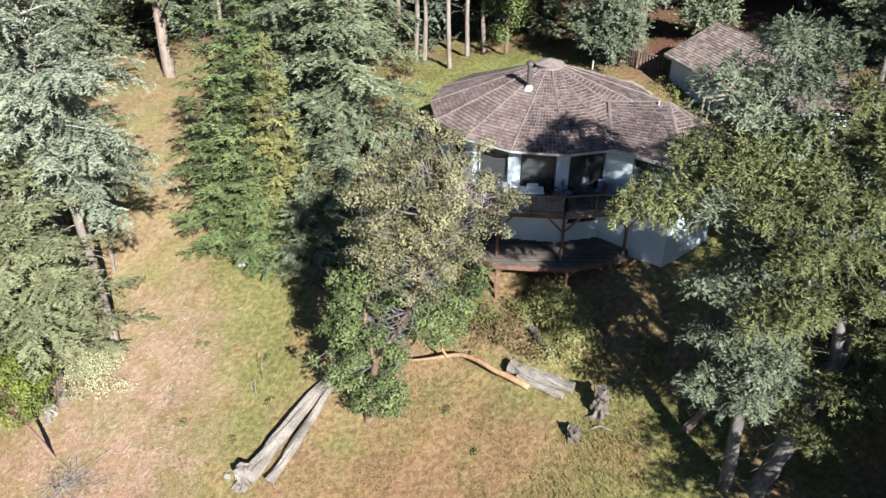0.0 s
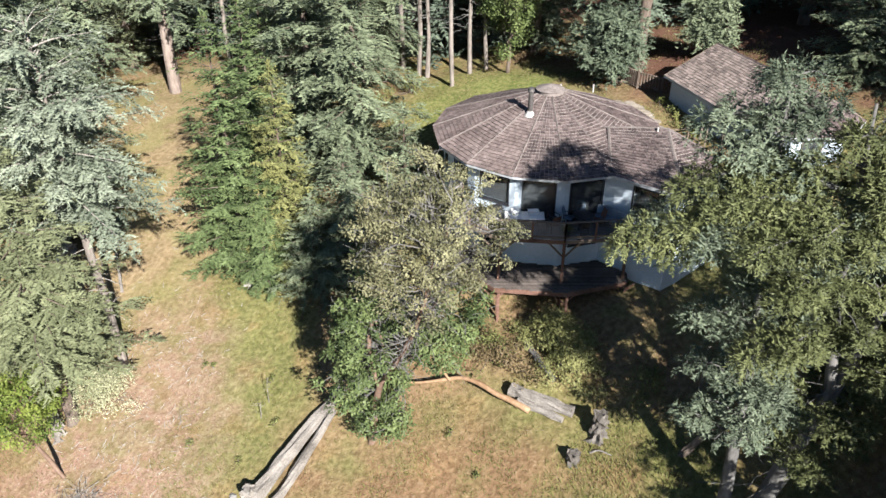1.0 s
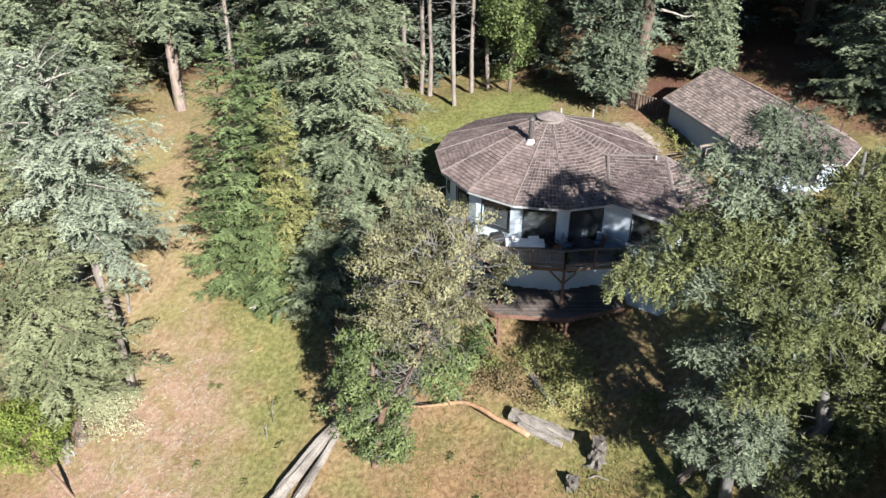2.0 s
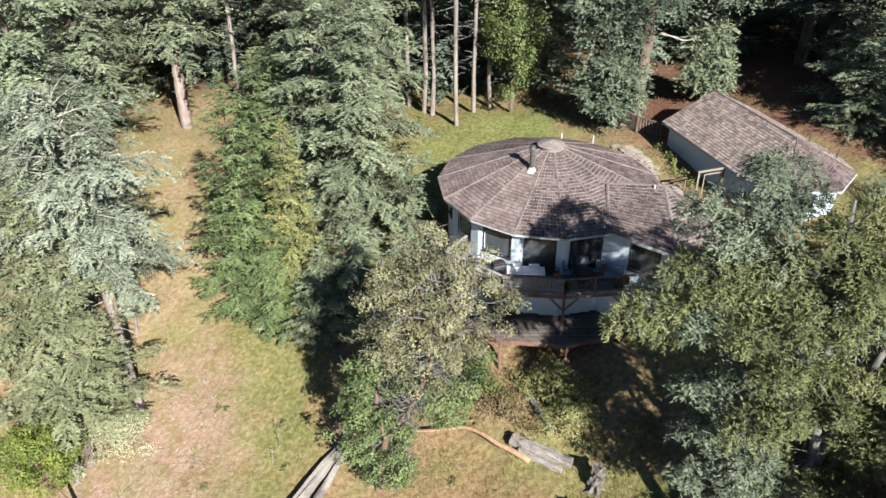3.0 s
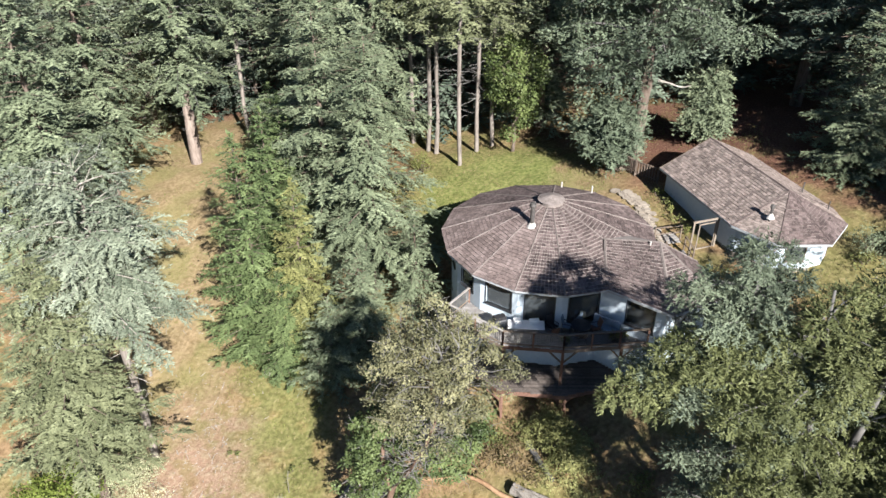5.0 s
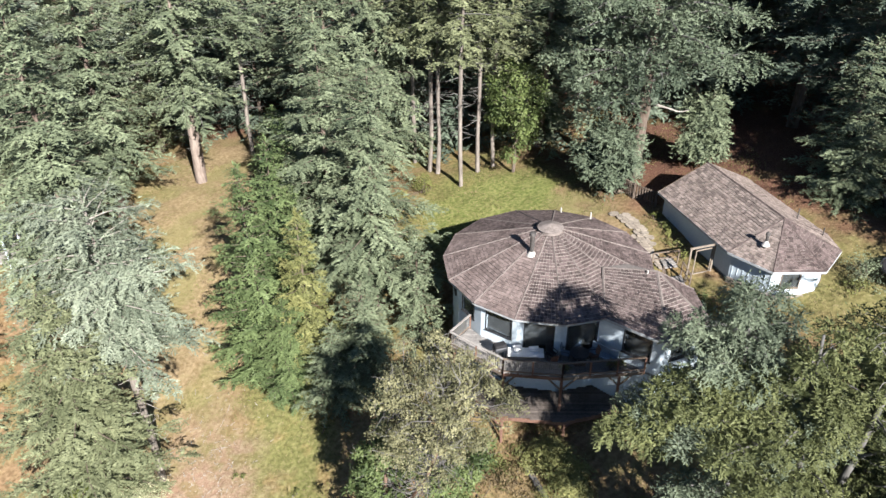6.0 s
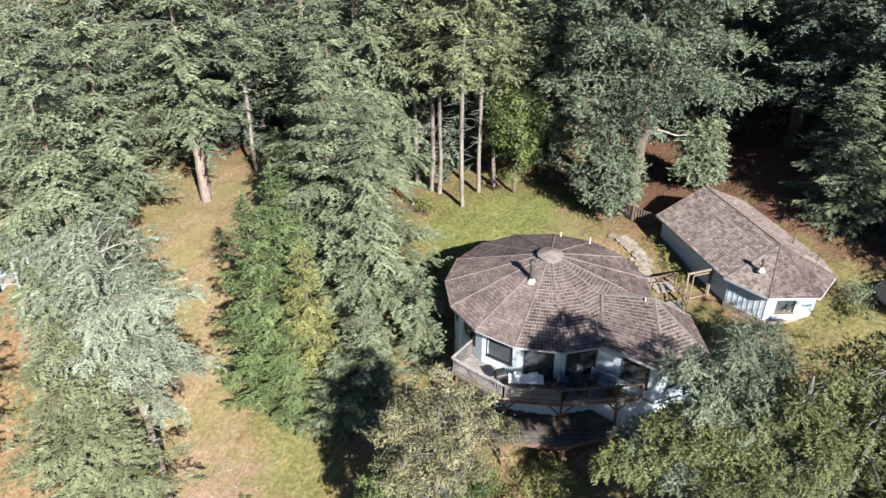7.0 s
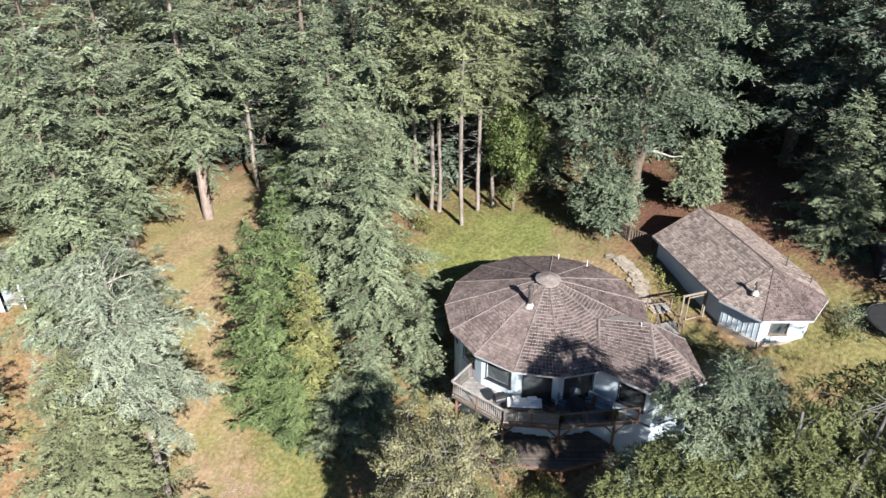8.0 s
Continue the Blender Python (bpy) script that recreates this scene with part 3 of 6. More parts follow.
def railing(parent, a, b, z, infill="bars", top=TIMBER, post_every=1.6):
    a, b = Vector((*a, z)), Vector((*b, z))
    d = b - a
    n = max(1, round(d.length / post_every))
    for i in range(n + 1):
        s = a + d * i / n
        timber("rail_post", s - Vector((0, 0, 0.2)), s + Vector((0, 0, 0.95)), 0.09, 0.09, REDWOOD, parent)
    up = Vector((0, 0, 1))
    timber("top_rail", a + up * 0.97, b + up * 0.97, 0.14, 0.045, top, parent)
    timber("low_rail", a + up * 0.12, b + up * 0.12, 0.045, 0.09, TIMBER, parent)
    bm = bmesh.new()
    along = d.normalized()
    if infill == "lattice":
        k = int(d.length / 0.11)
        for i in range(1, k):
            s = a + along * (i * d.length / k)
            beam(bm, s + up * 0.16, s + up * 0.93, 0.018, 0.012)
        for h in (0.24, 0.35, 0.46, 0.57, 0.68, 0.79, 0.88):
            beam(bm, a + up * h, b + up * h, 0.012, 0.018)
        part("lattice", bm, LATTICE, parent, "pale square lattice panel")
    elif infill == "mesh":
        k = int(d.length / 0.09)
        for i in range(1, k):
            s = a + along * (i * d.length / k)
            beam(bm, s + up * 0.16, s + up * 0.93, 0.008, 0.008)
        for h in np.arange(0.22, 0.93, 0.09):
            beam(bm, a + up * float(h), b + up * float(h), 0.008, 0.008)
        part("mesh_panel", bm, DARK_METAL, parent, "dark wire mesh panel")
    elif infill == "bars":
        bm.free()
        k = int(d.length / 0.14)
        for i in range(1, k):
            s = a + along * (i * d.length / k)
            timber("baluster", s + up * 0.14, s + up * 0.94, 0.022, 0.022, LATTICE, parent, 0.0)


def build_decks():
    up = thing("upper_deck", "weathered grey plank deck with timber railing on tall posts", "deck")
    inner = [rim(k, WALL_R + 0.03, 0) for k in (-2, -1, 0, 1)]
    poly = [(-0.23, 34.91), (2.69, 32.55), (5.95, 32.22), (10.55, 32.78), (8.30, 34.50)] + [(v.x, v.y) for v in inner[::-1]] + [(0.95, 36.55)]
    planks(up, poly, FLOOR2)
    outer = poly[:4]
    for i, (a, b) in enumerate(zip(outer, outer[1:])):
        timber("rim_board", (*a, FLOOR2 - 0.15), (*b, FLOOR2 - 0.15), 0.05, 0.22, REDWOOD if i == 1 else TIMBER, up)
        railing(up, a, b, FLOOR2, ("bars", "lattice", "mesh")[i], LATTICE if i == 0 else TIMBER)
    timber("rim_board", (*poly[-1], FLOOR2 - 0.15), (*poly[0], FLOOR2 - 0.15), 0.05, 0.22, TIMBER, up)
    railing(up, poly[-1], poly[0], FLOOR2, "bars", LATTICE)
    for y in (33.0, 33.9, 34.8):
        xs = spans(poly, y)[0]
        timber("joist", (xs[0] + 0.1, y, FLOOR2 - 0.13), (min(xs[1], 9.5) - 0.1, y, FLOOR2 - 0.13), 0.05, 0.18, TIMBER, up)
    for x, y in ((2.75, 32.72), (5.98, 32.40), (9.25, 32.85), (0.05, 34.95)):
        g = gz(x, y)
        timber("post", (x, y, g - 0.2), (x, y, FLOOR2 - 0.04), 0.14, 0.14, REDWOOD, up)
        for s in (-1, 1):
            timber("brace", (x, y, FLOOR2 - 1.15), (x + 0.85 * s, y + 0.05, FLOOR2 - 0.25), 0.07, 0.09, TIMBER, up)
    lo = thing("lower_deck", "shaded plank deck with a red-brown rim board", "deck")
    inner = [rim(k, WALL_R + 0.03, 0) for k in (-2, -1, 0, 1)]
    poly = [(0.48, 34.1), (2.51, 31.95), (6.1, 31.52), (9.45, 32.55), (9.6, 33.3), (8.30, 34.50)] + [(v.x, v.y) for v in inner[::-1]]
    # these boards have the deck's shade in their colour
    planks(lo, poly, FLOOR1, material=DECK_SHADED)
    for a, b in zip(poly[:3], poly[1:4]):
        timber("rim_board", (*a, FLOOR1 - 0.15), (*b, FLOOR1 - 0.15), 0.05, 0.26, REDWOOD, lo, label="red-brown stained rim board")
    for x, y in ((0.75, 34.1), (2.6, 32.15), (6.08, 31.72), (9.25, 32.65)):
        g = gz(x, y)
        timber("post", (x + 0.16, y, g - 0.2), (x + 0.16, y, FLOOR1 - 0.04), 0.13, 0.13, REDWOOD, lo)
        for s in (-1, 1):
            timber("brace", (x, y, FLOOR1 - 0.85), (x + 0.7 * s, y + 0.12, FLOOR1 - 0.25), 0.06, 0.08, REDWOOD, lo)


build_decks()


# ---- things on the upper deck ----
def build_chair(at, turn, material, label):
    c = thing("deck_chair", label, "chair", "chairs on the deck")
    bm = bmesh.new()
    obox(bm, (0, 0, 0.43), (0.24, 0, 0), (0, 0.23, 0), (0, 0, 0.02), 0.012)
    part("seat", bm, material, c)
    bm = bmesh.new()
    obox(bm, (0, 0.27, 0.72), (0.24, 0, 0), (0, 0.02, 0.005), (0, 0.07, 0.27), 0.012)
    part("backrest", bm, material, c)
    for x in (-0.22, 0.22):
        timber("leg", (x, -0.21, 0), (x, -0.21, 0.62), 0.03, 0.03, DARK_METAL, c, 0.003)
        timber("leg", (x, 0.24, 0), (x, 0.24, 0.62), 0.03, 0.03, DARK_METAL, c, 0.003)
        timber("armrest", (x, -0.24, 0.63), (x, 0.28, 0.63), 0.05, 0.025, DARK_METAL, c, 0.003)
    c.matrix_world = pose(*at, 0, 0, turn)
    return c


def build_deck_things():
    z = FLOOR2
    t = thing("trestle_table", "long white plastic table on the deck", "table")
    bm = bmesh.new()
    obox(bm, (0, 0, 0.72), (1.0, 0, 0), (0, 0.40, 0), (0, 0, 0.022), 0.012)
    part("tabletop", bm, PLASTIC, t)
    for x in (-0.8, 0.8):
        for y in (-0.3, 0.3):
            timber("leg", (x, y, 0), (x, y, 0.70), 0.035, 0.035, METAL, t, 0.003)
    t.matrix_world = pose(4.0, 33.42, z, 0, 0, -3)
    for x, y, s in ((3.55, 33.60, 0.22), (4.45, 33.55, 0.26)):
        b = thing("storage_box", "white plastic box with a lid", "box", "boxes on the table")
        bm = bmesh.new()
        obox(bm, (0, 0, 0.09), (s, 0, 0), (0, 0.15, 0), (0, 0, 0.09), 0.02)
        part("body", bm, PLASTIC, b)
        bm = bmesh.new()
        obox(bm, (0, 0, 0.195), (s + 0.015, 0, 0), (0, 0.165, 0), (0, 0, 0.013), 0.008)
        part("lid", bm, PLASTIC, b)
        b.matrix_world = pose(x, y, z + 0.745, 0, 0, 6)
    g = thing("barbecue_grill", "black lidded grill on four legs", "grill")
    bm = bmesh.new()
    obox(bm, (0, 0, 0.85), (0.36, 0, 0), (0, 0.26, 0), (0, 0, 0.13), 0.05)
    part("firebox", bm, DARK_METAL, g)
    bm = bmesh.new()
    obox(bm, (0, 0, 1.06), (0.35, 0, 0), (0, 0.25, 0), (0, 0, 0.10), 0.07)
    part("lid", bm, BLACK, g)
    for x in (-0.3, 0.3):
        for y in (-0.2, 0.2):
            timber("leg", (x, y, 0), (x, y, 0.75), 0.04, 0.04, DARK_METAL, g, 0.003)
    g.matrix_world = pose(2.55, 33.62, z, 0, 0, 20)
    r = thing("round_table", "round dark garden table on the deck", "table")
    bm = bmesh.new()
    bmesh.ops.create_cone(bm, cap_ends=True, segments=28, radius1=0.55, radius2=0.55, depth=0.03, matrix=pose(0, 0, 0.71))
    part("tabletop", bm, DARK_METAL, r)
    for i in range(4):
        a = radians(45 + 90 * i)
        timber("leg", (0.38 * math.cos(a), 0.38 * math.sin(a), 0), (0.3 * math.cos(a), 0.3 * math.sin(a), 0.69), 0.035, 0.035, DARK_METAL, r, 0.003)
    r.matrix_world = pose(7.0, 33.45, z)
    for x, y, a, m, l in ((5.45, 33.1, 200, REDWOOD, "red-brown deck chair with dark legs"), (6.3, 33.75, 70, BLUE_FABRIC, "blue-grey canvas deck chair"),
                          (7.0, 34.15, 0, BLUE_FABRIC, "blue-grey canvas deck chair"), (7.8, 33.6, -80, REDWOOD, "red-brown deck chair with dark legs"),
                          (7.0, 32.85, 180, BLACK, "black deck chair with thin legs"), (5.5, 33.7, 40, BLACK, "black deck chair with thin legs")):
        build_chair((x, y, z), a, m, l)
    b = thing("garden_bench", "blue-grey padded bench against the wall", "bench")
    bm = bmesh.new()
    obox(bm, (0, 0, 0.42), (0.8, 0, 0), (0, 0.26, 0), (0, 0, 0.05), 0.03)
    part("seat", bm, BLUE_FABRIC, b)
    bm = bmesh.new()
    obox(bm, (0, 0.25, 0.68), (0.8, 0, 0), (0, 0.05, 0), (0, 0.02, 0.22), 0.03)
    part("backrest", bm, BLUE_FABRIC, b)
    for x in (-0.7, 0.7):
        for y in (-0.2, 0.2):
            timber("leg", (x, y, 0), (x, y, 0.37), 0.05, 0.05, DARK_METAL, b, 0.003)
    b.matrix_world = pose(8.35, 33.62, z, 0, 0, -36)
    for x, y in ((8.75, 32.95), (9.2, 33.05), (6.1, 32.62)):
        p = thing("plant_pot", "dark pot with a leafy plant", "plant pot", "pots on the deck")
        bm = bmesh.new()
        bmesh.ops.create_cone(bm, cap_ends=True, segments=14, radius1=0.13, radius2=0.19, depth=0.32, matrix=pose(0, 0, 0.16))
        part("pot", bm, DARK_METAL, p)
        rng = np.random.default_rng(int(x * 10))
        d = rng.standard_normal((90, 3)) * (1, 1, 0.7) + (0, 0, 0.6)
        v = sprays(np.tile((0, 0, 0.32), (90, 1)) + d * 0.08, d, rng.standard_normal((90, 3)) + (0, 0, 1), np.full(90, 0.2), np.full(90, 0.09), 4)
        part("leaves", leaf_mesh("leaves", v, SHRUB), None, p)
        p.matrix_world = pose(x, y, z)


build_deck_things()


# ---- the outbuilding ----
def build_outbuilding():
    s = thing("outbuilding", "white single-storey outbuilding with a rounded end under pinkish shingles", "outbuilding")
    ax, side = Vector((0.301, -0.953)), Vector((0.953, 0.301))
    rf, rb, hw = Vector((20.78, 42.33)), Vector((18.22, 50.43)), 3.75
    ze, zr = 6.40, 8.22
    turns = [197.5, 246, 297, 345, 377.5]
    P = lambda v, z: Vector((v.x, v.y, z))
    fan = [P(rf + Vector((math.cos(radians(a)), math.sin(radians(a)))) * hw, ze) for a in turns]
    bl, br = P(rb - side * hw, ze), P(rb + side * hw, ze)
    Rf, Rb = P(rf, zr), P(rb, zr)
    planes = [(bl, fan[0], Rb, Rf), (fan[4], br, Rf, Rb)] + [(fan[i], fan[i + 1], Rf, Rf) for i in range(4)]
    fields = [[], []]
    for i, (a, b, c, d) in enumerate(planes):
        bm = bmesh.new()
        roof_plane(bm, [a, b, d, c] if c != d else [a, b, c])
        part("roof", bm, ROOF_UNDER, s)
        timber("eave_board", a - Vector((0, 0, 0.07)), b - Vector((0, 0, 0.07)), 0.05, 0.15, TRIM, s)
        fields[1 if i in (3, 4) else 0] += shingle_field(a, b, c, d, 20, 0, 0.24, gap=0.016 if i in (3, 4) else 0.026, line=0.07 if i in (3, 4) else 0.13, seed=i + 5)
    for f in fan:
        cap_strip(s, f, Rf, 0.11, material=SHINGLE)
    cap_strip(s, Rf, Rb, 0.16, material=SHINGLE)
    for e in (bl, br):
        timber("barge_board", e - Vector((0, 0, 0.05)), Rb - Vector((0, 0, 0.05)), 0.05, 0.16, TIMBER, s)
    r = hw - 0.42
    w = [P(rf + Vector((math.cos(radians(a)), math.sin(radians(a)))) * r, 0).xy for a in turns]
    wbl, wbr = (rb - side * r + ax * 0.35), (rb + side * r + ax * 0.35)
    z0, z1 = 3.4, ze - 0.02
    wall_panel(s, wbl, w[0], z0, z1)
    wall_panel(s, w[0], w[1], z0, z1, battens=0.36)
    wall_panel(s, w[1], w[2], z0, z1, [(0.65, 1.75, 5.05, 6.0)], frame_material=TIMBER)
    wall_panel(s, w[2], w[3], z0, z1, [(0.8, 1.8, 5.05, 6.0)], frame_material=TIMBER)
    wall_panel(s, w[3], w[4], z0, z1)
    wall_panel(s, w[4], wbr, z0, z1)
    wall_panel(s, wbr, wbl, z0, z1)
    bm = bmesh.new()                                              # gable above the back wall
    g = [P(wbl, z1), P(wbr, z1), P(rb + ax * 0.35, zr - 0.22)]
    vs = [bm.verts.new(v) for v in g] + [bm.verts.new(v + Vector((ax.x, ax.y, 0)) * 0.12) for v in g]
    for f in ((0, 2, 1), (3, 4, 5), (0, 1, 4, 3), (1, 2, 5, 4), (2, 0, 3, 5)):
        bm.faces.new([vs[i] for i in f])
    part("gable", bm, WHITE, s)
    for i in range(4):                                            # footing
        a, b = w[i], w[i + 1]
        out = Vector((-(b - a).y, (b - a).x)).normalized() * -0.07
        timber("footing", (*(a + out), 4.25), (*(b + out), 4.25), 0.16, 0.5, STONE, s)
    bm = bmesh.new()
    slab(bm, [tuple(v) for v in (wbl, *w, wbr)], 4.2, 4.4)
    part("floor_slab", bm, ROOM, s)
    flue(s, (19.22, 40.72, 7.28), 0.75, 0.09, 0.15, 0.26)
    for x, y, z in ((22.4, 44.0, 7.6), (23.6, 42.6, 7.0)):
        bm = bmesh.new()
        bmesh.ops.create_cone(bm, cap_ends=True, segments=8, radius1=0.04, radius2=0.04, depth=0.8, matrix=pose(x, y, z))
        part("vent_pipe", bm, FLUE, s, "thin dark vent pipe")
    return s, fields


outbuilding, outbuilding_fields = build_outbuilding()


# ---- trees ----
def conifer_geometry(seed, H, R, bare, whorls, per=6, spray=0.36, thin=0.20, dense=7.0, droop=0.30, lift=0.25, shape="cone", ragged=0.25, step=0.15,
                     girth=1.0, wood_sides=4, dead=0, puff=0.13, gaps=0.12, inner_shade=0.40):
    """Crown leaves, bough wood and trunk of a conifer: whorls of boughs round a trunk, twigs along each bough, flat
    needle sprays along each twig. Needles near the trunk are coloured darker, for the shade inside the crown.
    """
    rng = np.random.default_rng(seed)
    leaves, wood, tones = [], [], []
    tz = np.linspace(0, H, 9)
    bend = np.cumsum(rng.standard_normal((9, 2)) * 0.05, axis=0) * H / 22
    bend -= bend[0]
    axis = np.column_stack((bend, tz))
    r0 = (0.016 * H + 0.05) * girth
    trunk = ring_tube(np.vstack(([axis[0] - (0, 0, 0.5)], axis)), np.concatenate(([r0 * 1.35], r0 * np.where(tz / H < bare, 1 - 0.35 * tz / H, (1 - 0.35 * bare) * (np.maximum(0, 1 - tz / H) / (1 - bare)) ** 1.25) + 0.012)), 9, seed)
    Z = np.array((0, 0, 1.0))
    n = 0
    for wl in range(whorls):
        u0 = ((wl + 0.3 * rng.random()) / whorls) ** 0.9
        spin = rng.random() * 6.28
        for j in range(max(3, round(per * (1 - 0.35 * u0)))):
            n += 1
            u = min(1.0, max(0.0, u0 + (0.15 + 1.7 * puff) / whorls * rng.standard_normal()))
            h = bare + (1 - bare) * u * 0.985
            if shape == "cone":
                prof = (1 - u) ** 0.72 * min(1, 0.74 + 1.6 * u) + 0.05
            else:
                prof = math.sqrt(max(0.0, 1 - ((u - 0.30) / 0.74) ** 2)) * 0.95 + 0.06
            L = max(0.25, R * prof * (1 + ragged * (rng.random() * 2 - 1.25)))
            az = spin + j * 6.283 / per + rng.standard_normal() * 0.25
            rad = np.array((math.cos(az), math.sin(az), 0))
            tan = np.array((-rad[1], rad[0], 0))
            up0 = lift * (0.2 + 1.3 * u) + 0.10 * rng.standard_normal()
            root = np.array((np.interp(h * H, tz, bend[:, 0]), np.interp(h * H, tz, bend[:, 1]), h * H))
            sway, branch_tone = 0.2 * rng.standard_normal(), rng.standard_normal()

            def along(s):
                s = np.asarray(s)[:, None]
                return root + rad * L * s + tan * sway * L * s * s + Z * L * (up0 * s - droop * s * s * (1 - 0.4 * u) + 0.10 * s ** 4)
            nt = max(6, int(L * dense))
            s = np.sort(np.clip(np.linspace(0.05, 1.0, nt) + rng.standard_normal(nt) * 0.03, 0.05, 1.0))
            base = along(s)
            sign = np.where(np.arange(nt) % 2 == 0, 1.0, -1.0)
            tl = (0.22 + 0.24 * L * (1.05 - s) * (0.6 + 1.0 * np.minimum(s * 2.2, 1))) * (0.55 + 0.8 * rng.random(nt))
            tl = np.minimum(tl, 0.85) * (1 + 0.45 * np.sin(s * L * 3.6 + 2 * n)) * np.where(rng.random(nt) < gaps, 0.35, 1.0)
            rise = puff * rng.standard_normal(nt)                 # twigs of one bough lie above and below one another, like fingers
            tdir = rad * (0.65 + 0.35 * s[:, None]) + tan * (sign * (1.0 - 0.45 * s))[:, None] + Z * (1.3 * rise - 0.10)[:, None]
            tdir /= np.linalg.norm(tdir, axis=1)[:, None]
            own = 0.09 * rng.standard_normal(nt) + 0.06 * rise / puff + 0.10 * np.sin(s * L * 3.6 + 2 * n)
            tilt = rng.standard_normal((nt, 3)) * 0.20
            cnt = np.maximum(2, (tl / step).astype(int))
            idx = np.repeat(np.arange(nt), cnt)
            within = np.concatenate([np.linspace(0.05, 1, c) for c in cnt])
            k = len(idx)
            p = base[idx] + tdir[idx] * (tl[idx] * within)[:, None] + rng.standard_normal((k, 3)) * 0.022
            p[:, 2] += (1.0 * rise[idx] + 0.12 * np.sin(s[idx] * L * 3.6 + 2 * n)) * min(1.0, L / 3) - 0.25 * within ** 2 * tl[idx]
            flip = np.where(np.arange(k) % 2 == 0, 1.0, -1.0)
            cross = np.cross(tdir[idx], Z)
            d = tdir[idx] * 0.8 + cross * (flip * (0.30 + 0.9 * rng.random(k)))[:, None] + rng.standard_normal((k, 3)) * 0.20
            d[:, 2] -= 0.06
            nrm = Z * 0.85 + rad * 0.45 + tilt[idx] + rng.standard_normal((k, 3)) * 0.16
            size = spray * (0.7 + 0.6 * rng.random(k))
            # crown shade put into the tone: inner and lower needles darker, tips paler
            shade = np.clip(0.40 + 0.15 * branch_tone + own[idx] + inner_shade * (s[idx] - 0.55) + 0.5 * inner_shade * (within - 0.5) + 0.06 * rng.standard_normal(k), 0, 1)
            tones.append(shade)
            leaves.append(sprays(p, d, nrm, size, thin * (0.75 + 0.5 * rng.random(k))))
            wood.append(ring_tube(along(np.linspace(0, 0.85, 4)), np.linspace(0.009 * L + 0.014, 0.008, 4), wood_sides, n, 0.0))
    for i in range(dead):                                         # bare dead branches low on the trunk
        h = bare * (0.35 + 0.65 * rng.random()) * H
        a = rng.random() * 6.28
        e = np.array((math.cos(a), math.sin(a), 0.1 * rng.standard_normal())) * (0.5 + 1.3 * rng.random())
        o = np.array((np.interp(h, tz, bend[:, 0]), np.interp(h, tz, bend[:, 1]), h))
        wood.append(ring_tube(limb(rng, o, o + e, 0.3, 5), np.linspace(0.035, 0.008, 5), 4, i, 0.0))
    k = 60                                                        # the leader at the tip
    p = axis[-1] - np.column_stack((rng.standard_normal((k, 2)) * 0.07, rng.random(k) * 1.2))
    d = np.column_stack((rng.standard_normal((k, 2)), 0.7 + rng.random(k)))
    leaves.append(sprays(p, d, rng.standard_normal((k, 3)), np.full(k, spray), np.full(k, thin)))
    tones.append(np.full(k, 0.6))
    return trunk, joined(wood), (np.concatenate(leaves), np.concatenate(tones), 3)


def limb(rng, a, b, bow=0.12, n=7):
    a, b = np.asarray(a, float), np.asarray(b, float)
    s = np.linspace(0, 1, n)[:, None]
    p = a + (b - a) * s
    k = np.cumsum(rng.standard_normal((n, 3)), axis=0)
    k = (k - k[0] - (k[-1] - k[0]) * s) * bow * np.linalg.norm(b - a) / n
    return p + k


class TreeKind:
    """The meshes of one kind of tree, shared by all trees of that kind."""

    def __init__(self, name, geometry, bark, needles, wood=None):
        trunk, limbs, leaves = geometry
        self.name = name
        self.trunk = mesh_of("trunk", *trunk, bark, smooth=True)
        self.limbs = mesh_of("branchwork", *limbs, wood or bark)
        v, tone, corners = leaves
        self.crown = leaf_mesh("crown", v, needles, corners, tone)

    def plant(self, x, y, label, scale=1.0, tall=None, turn=0.0, needles=None, group="", category="tree", lean=0.0, sink=0.0):
        t = thing(self.name, label, category, group)
        for nm, me in (("trunk", self.trunk), ("branchwork", self.limbs), ("crown", self.crown)):
            ob = part(nm, me, None, t)
            if nm == "branchwork":
                tagged(ob, kind="stuff")
            if nm == "crown" and needles:
                ob.material_slots[0].link = "OBJECT"
                ob.material_slots[0].material = needles
        t.matrix_world = pose(x, y, gz(x, y) - sink, lean, 0, turn) @ Matrix.Diagonal((scale, scale, tall or scale, 1))
        return t


def clumps(rng, centres, radii, per, leaf_len, leaf_wid, flat=0.75, shell=0.55, droop=0.0, corners=4):
    """Leaves scattered through uneven rounded clumps, thickest towards their outsides."""
    out, tones = [], []
    for c, r in zip(centres, radii):
        k = max(12, int(per * r * r))
        d = rng.standard_normal((k, 3))
        d /= np.linalg.norm(d, axis=1)[:, None]
        lump = 1 + 0.35 * np.sin(d[:, 0] * 3.1 + c[0] * 5) * np.sin(d[:, 1] * 2.7 + c[1] * 5) + 0.25 * np.sin(d[:, 2] * 4 + c[2] * 3)
        q = r * lump * (shell + (1 - shell) * rng.random(k) ** 0.7)
        p = np.asarray(c) + d * q[:, None] * (1, 1, flat)
        nrm = d + (0, 0, 0.5) + rng.standard_normal((k, 3)) * 0.20
        way = np.cross(nrm, rng.standard_normal((k, 3))) + d * 0.4
        way[:, 2] -= droop
        out.append(sprays(p, way, nrm, leaf_len * (0.65 + 0.7 * rng.random(k)), leaf_wid * (0.65 + 0.7 * rng.random(k)), corners))
        tones.append(np.clip(0.42 + 0.33 * rng.standard_normal() + 0.14 * rng.standard_normal(k), 0, 1))
    return np.concatenate(out), np.concatenate(tones), corners


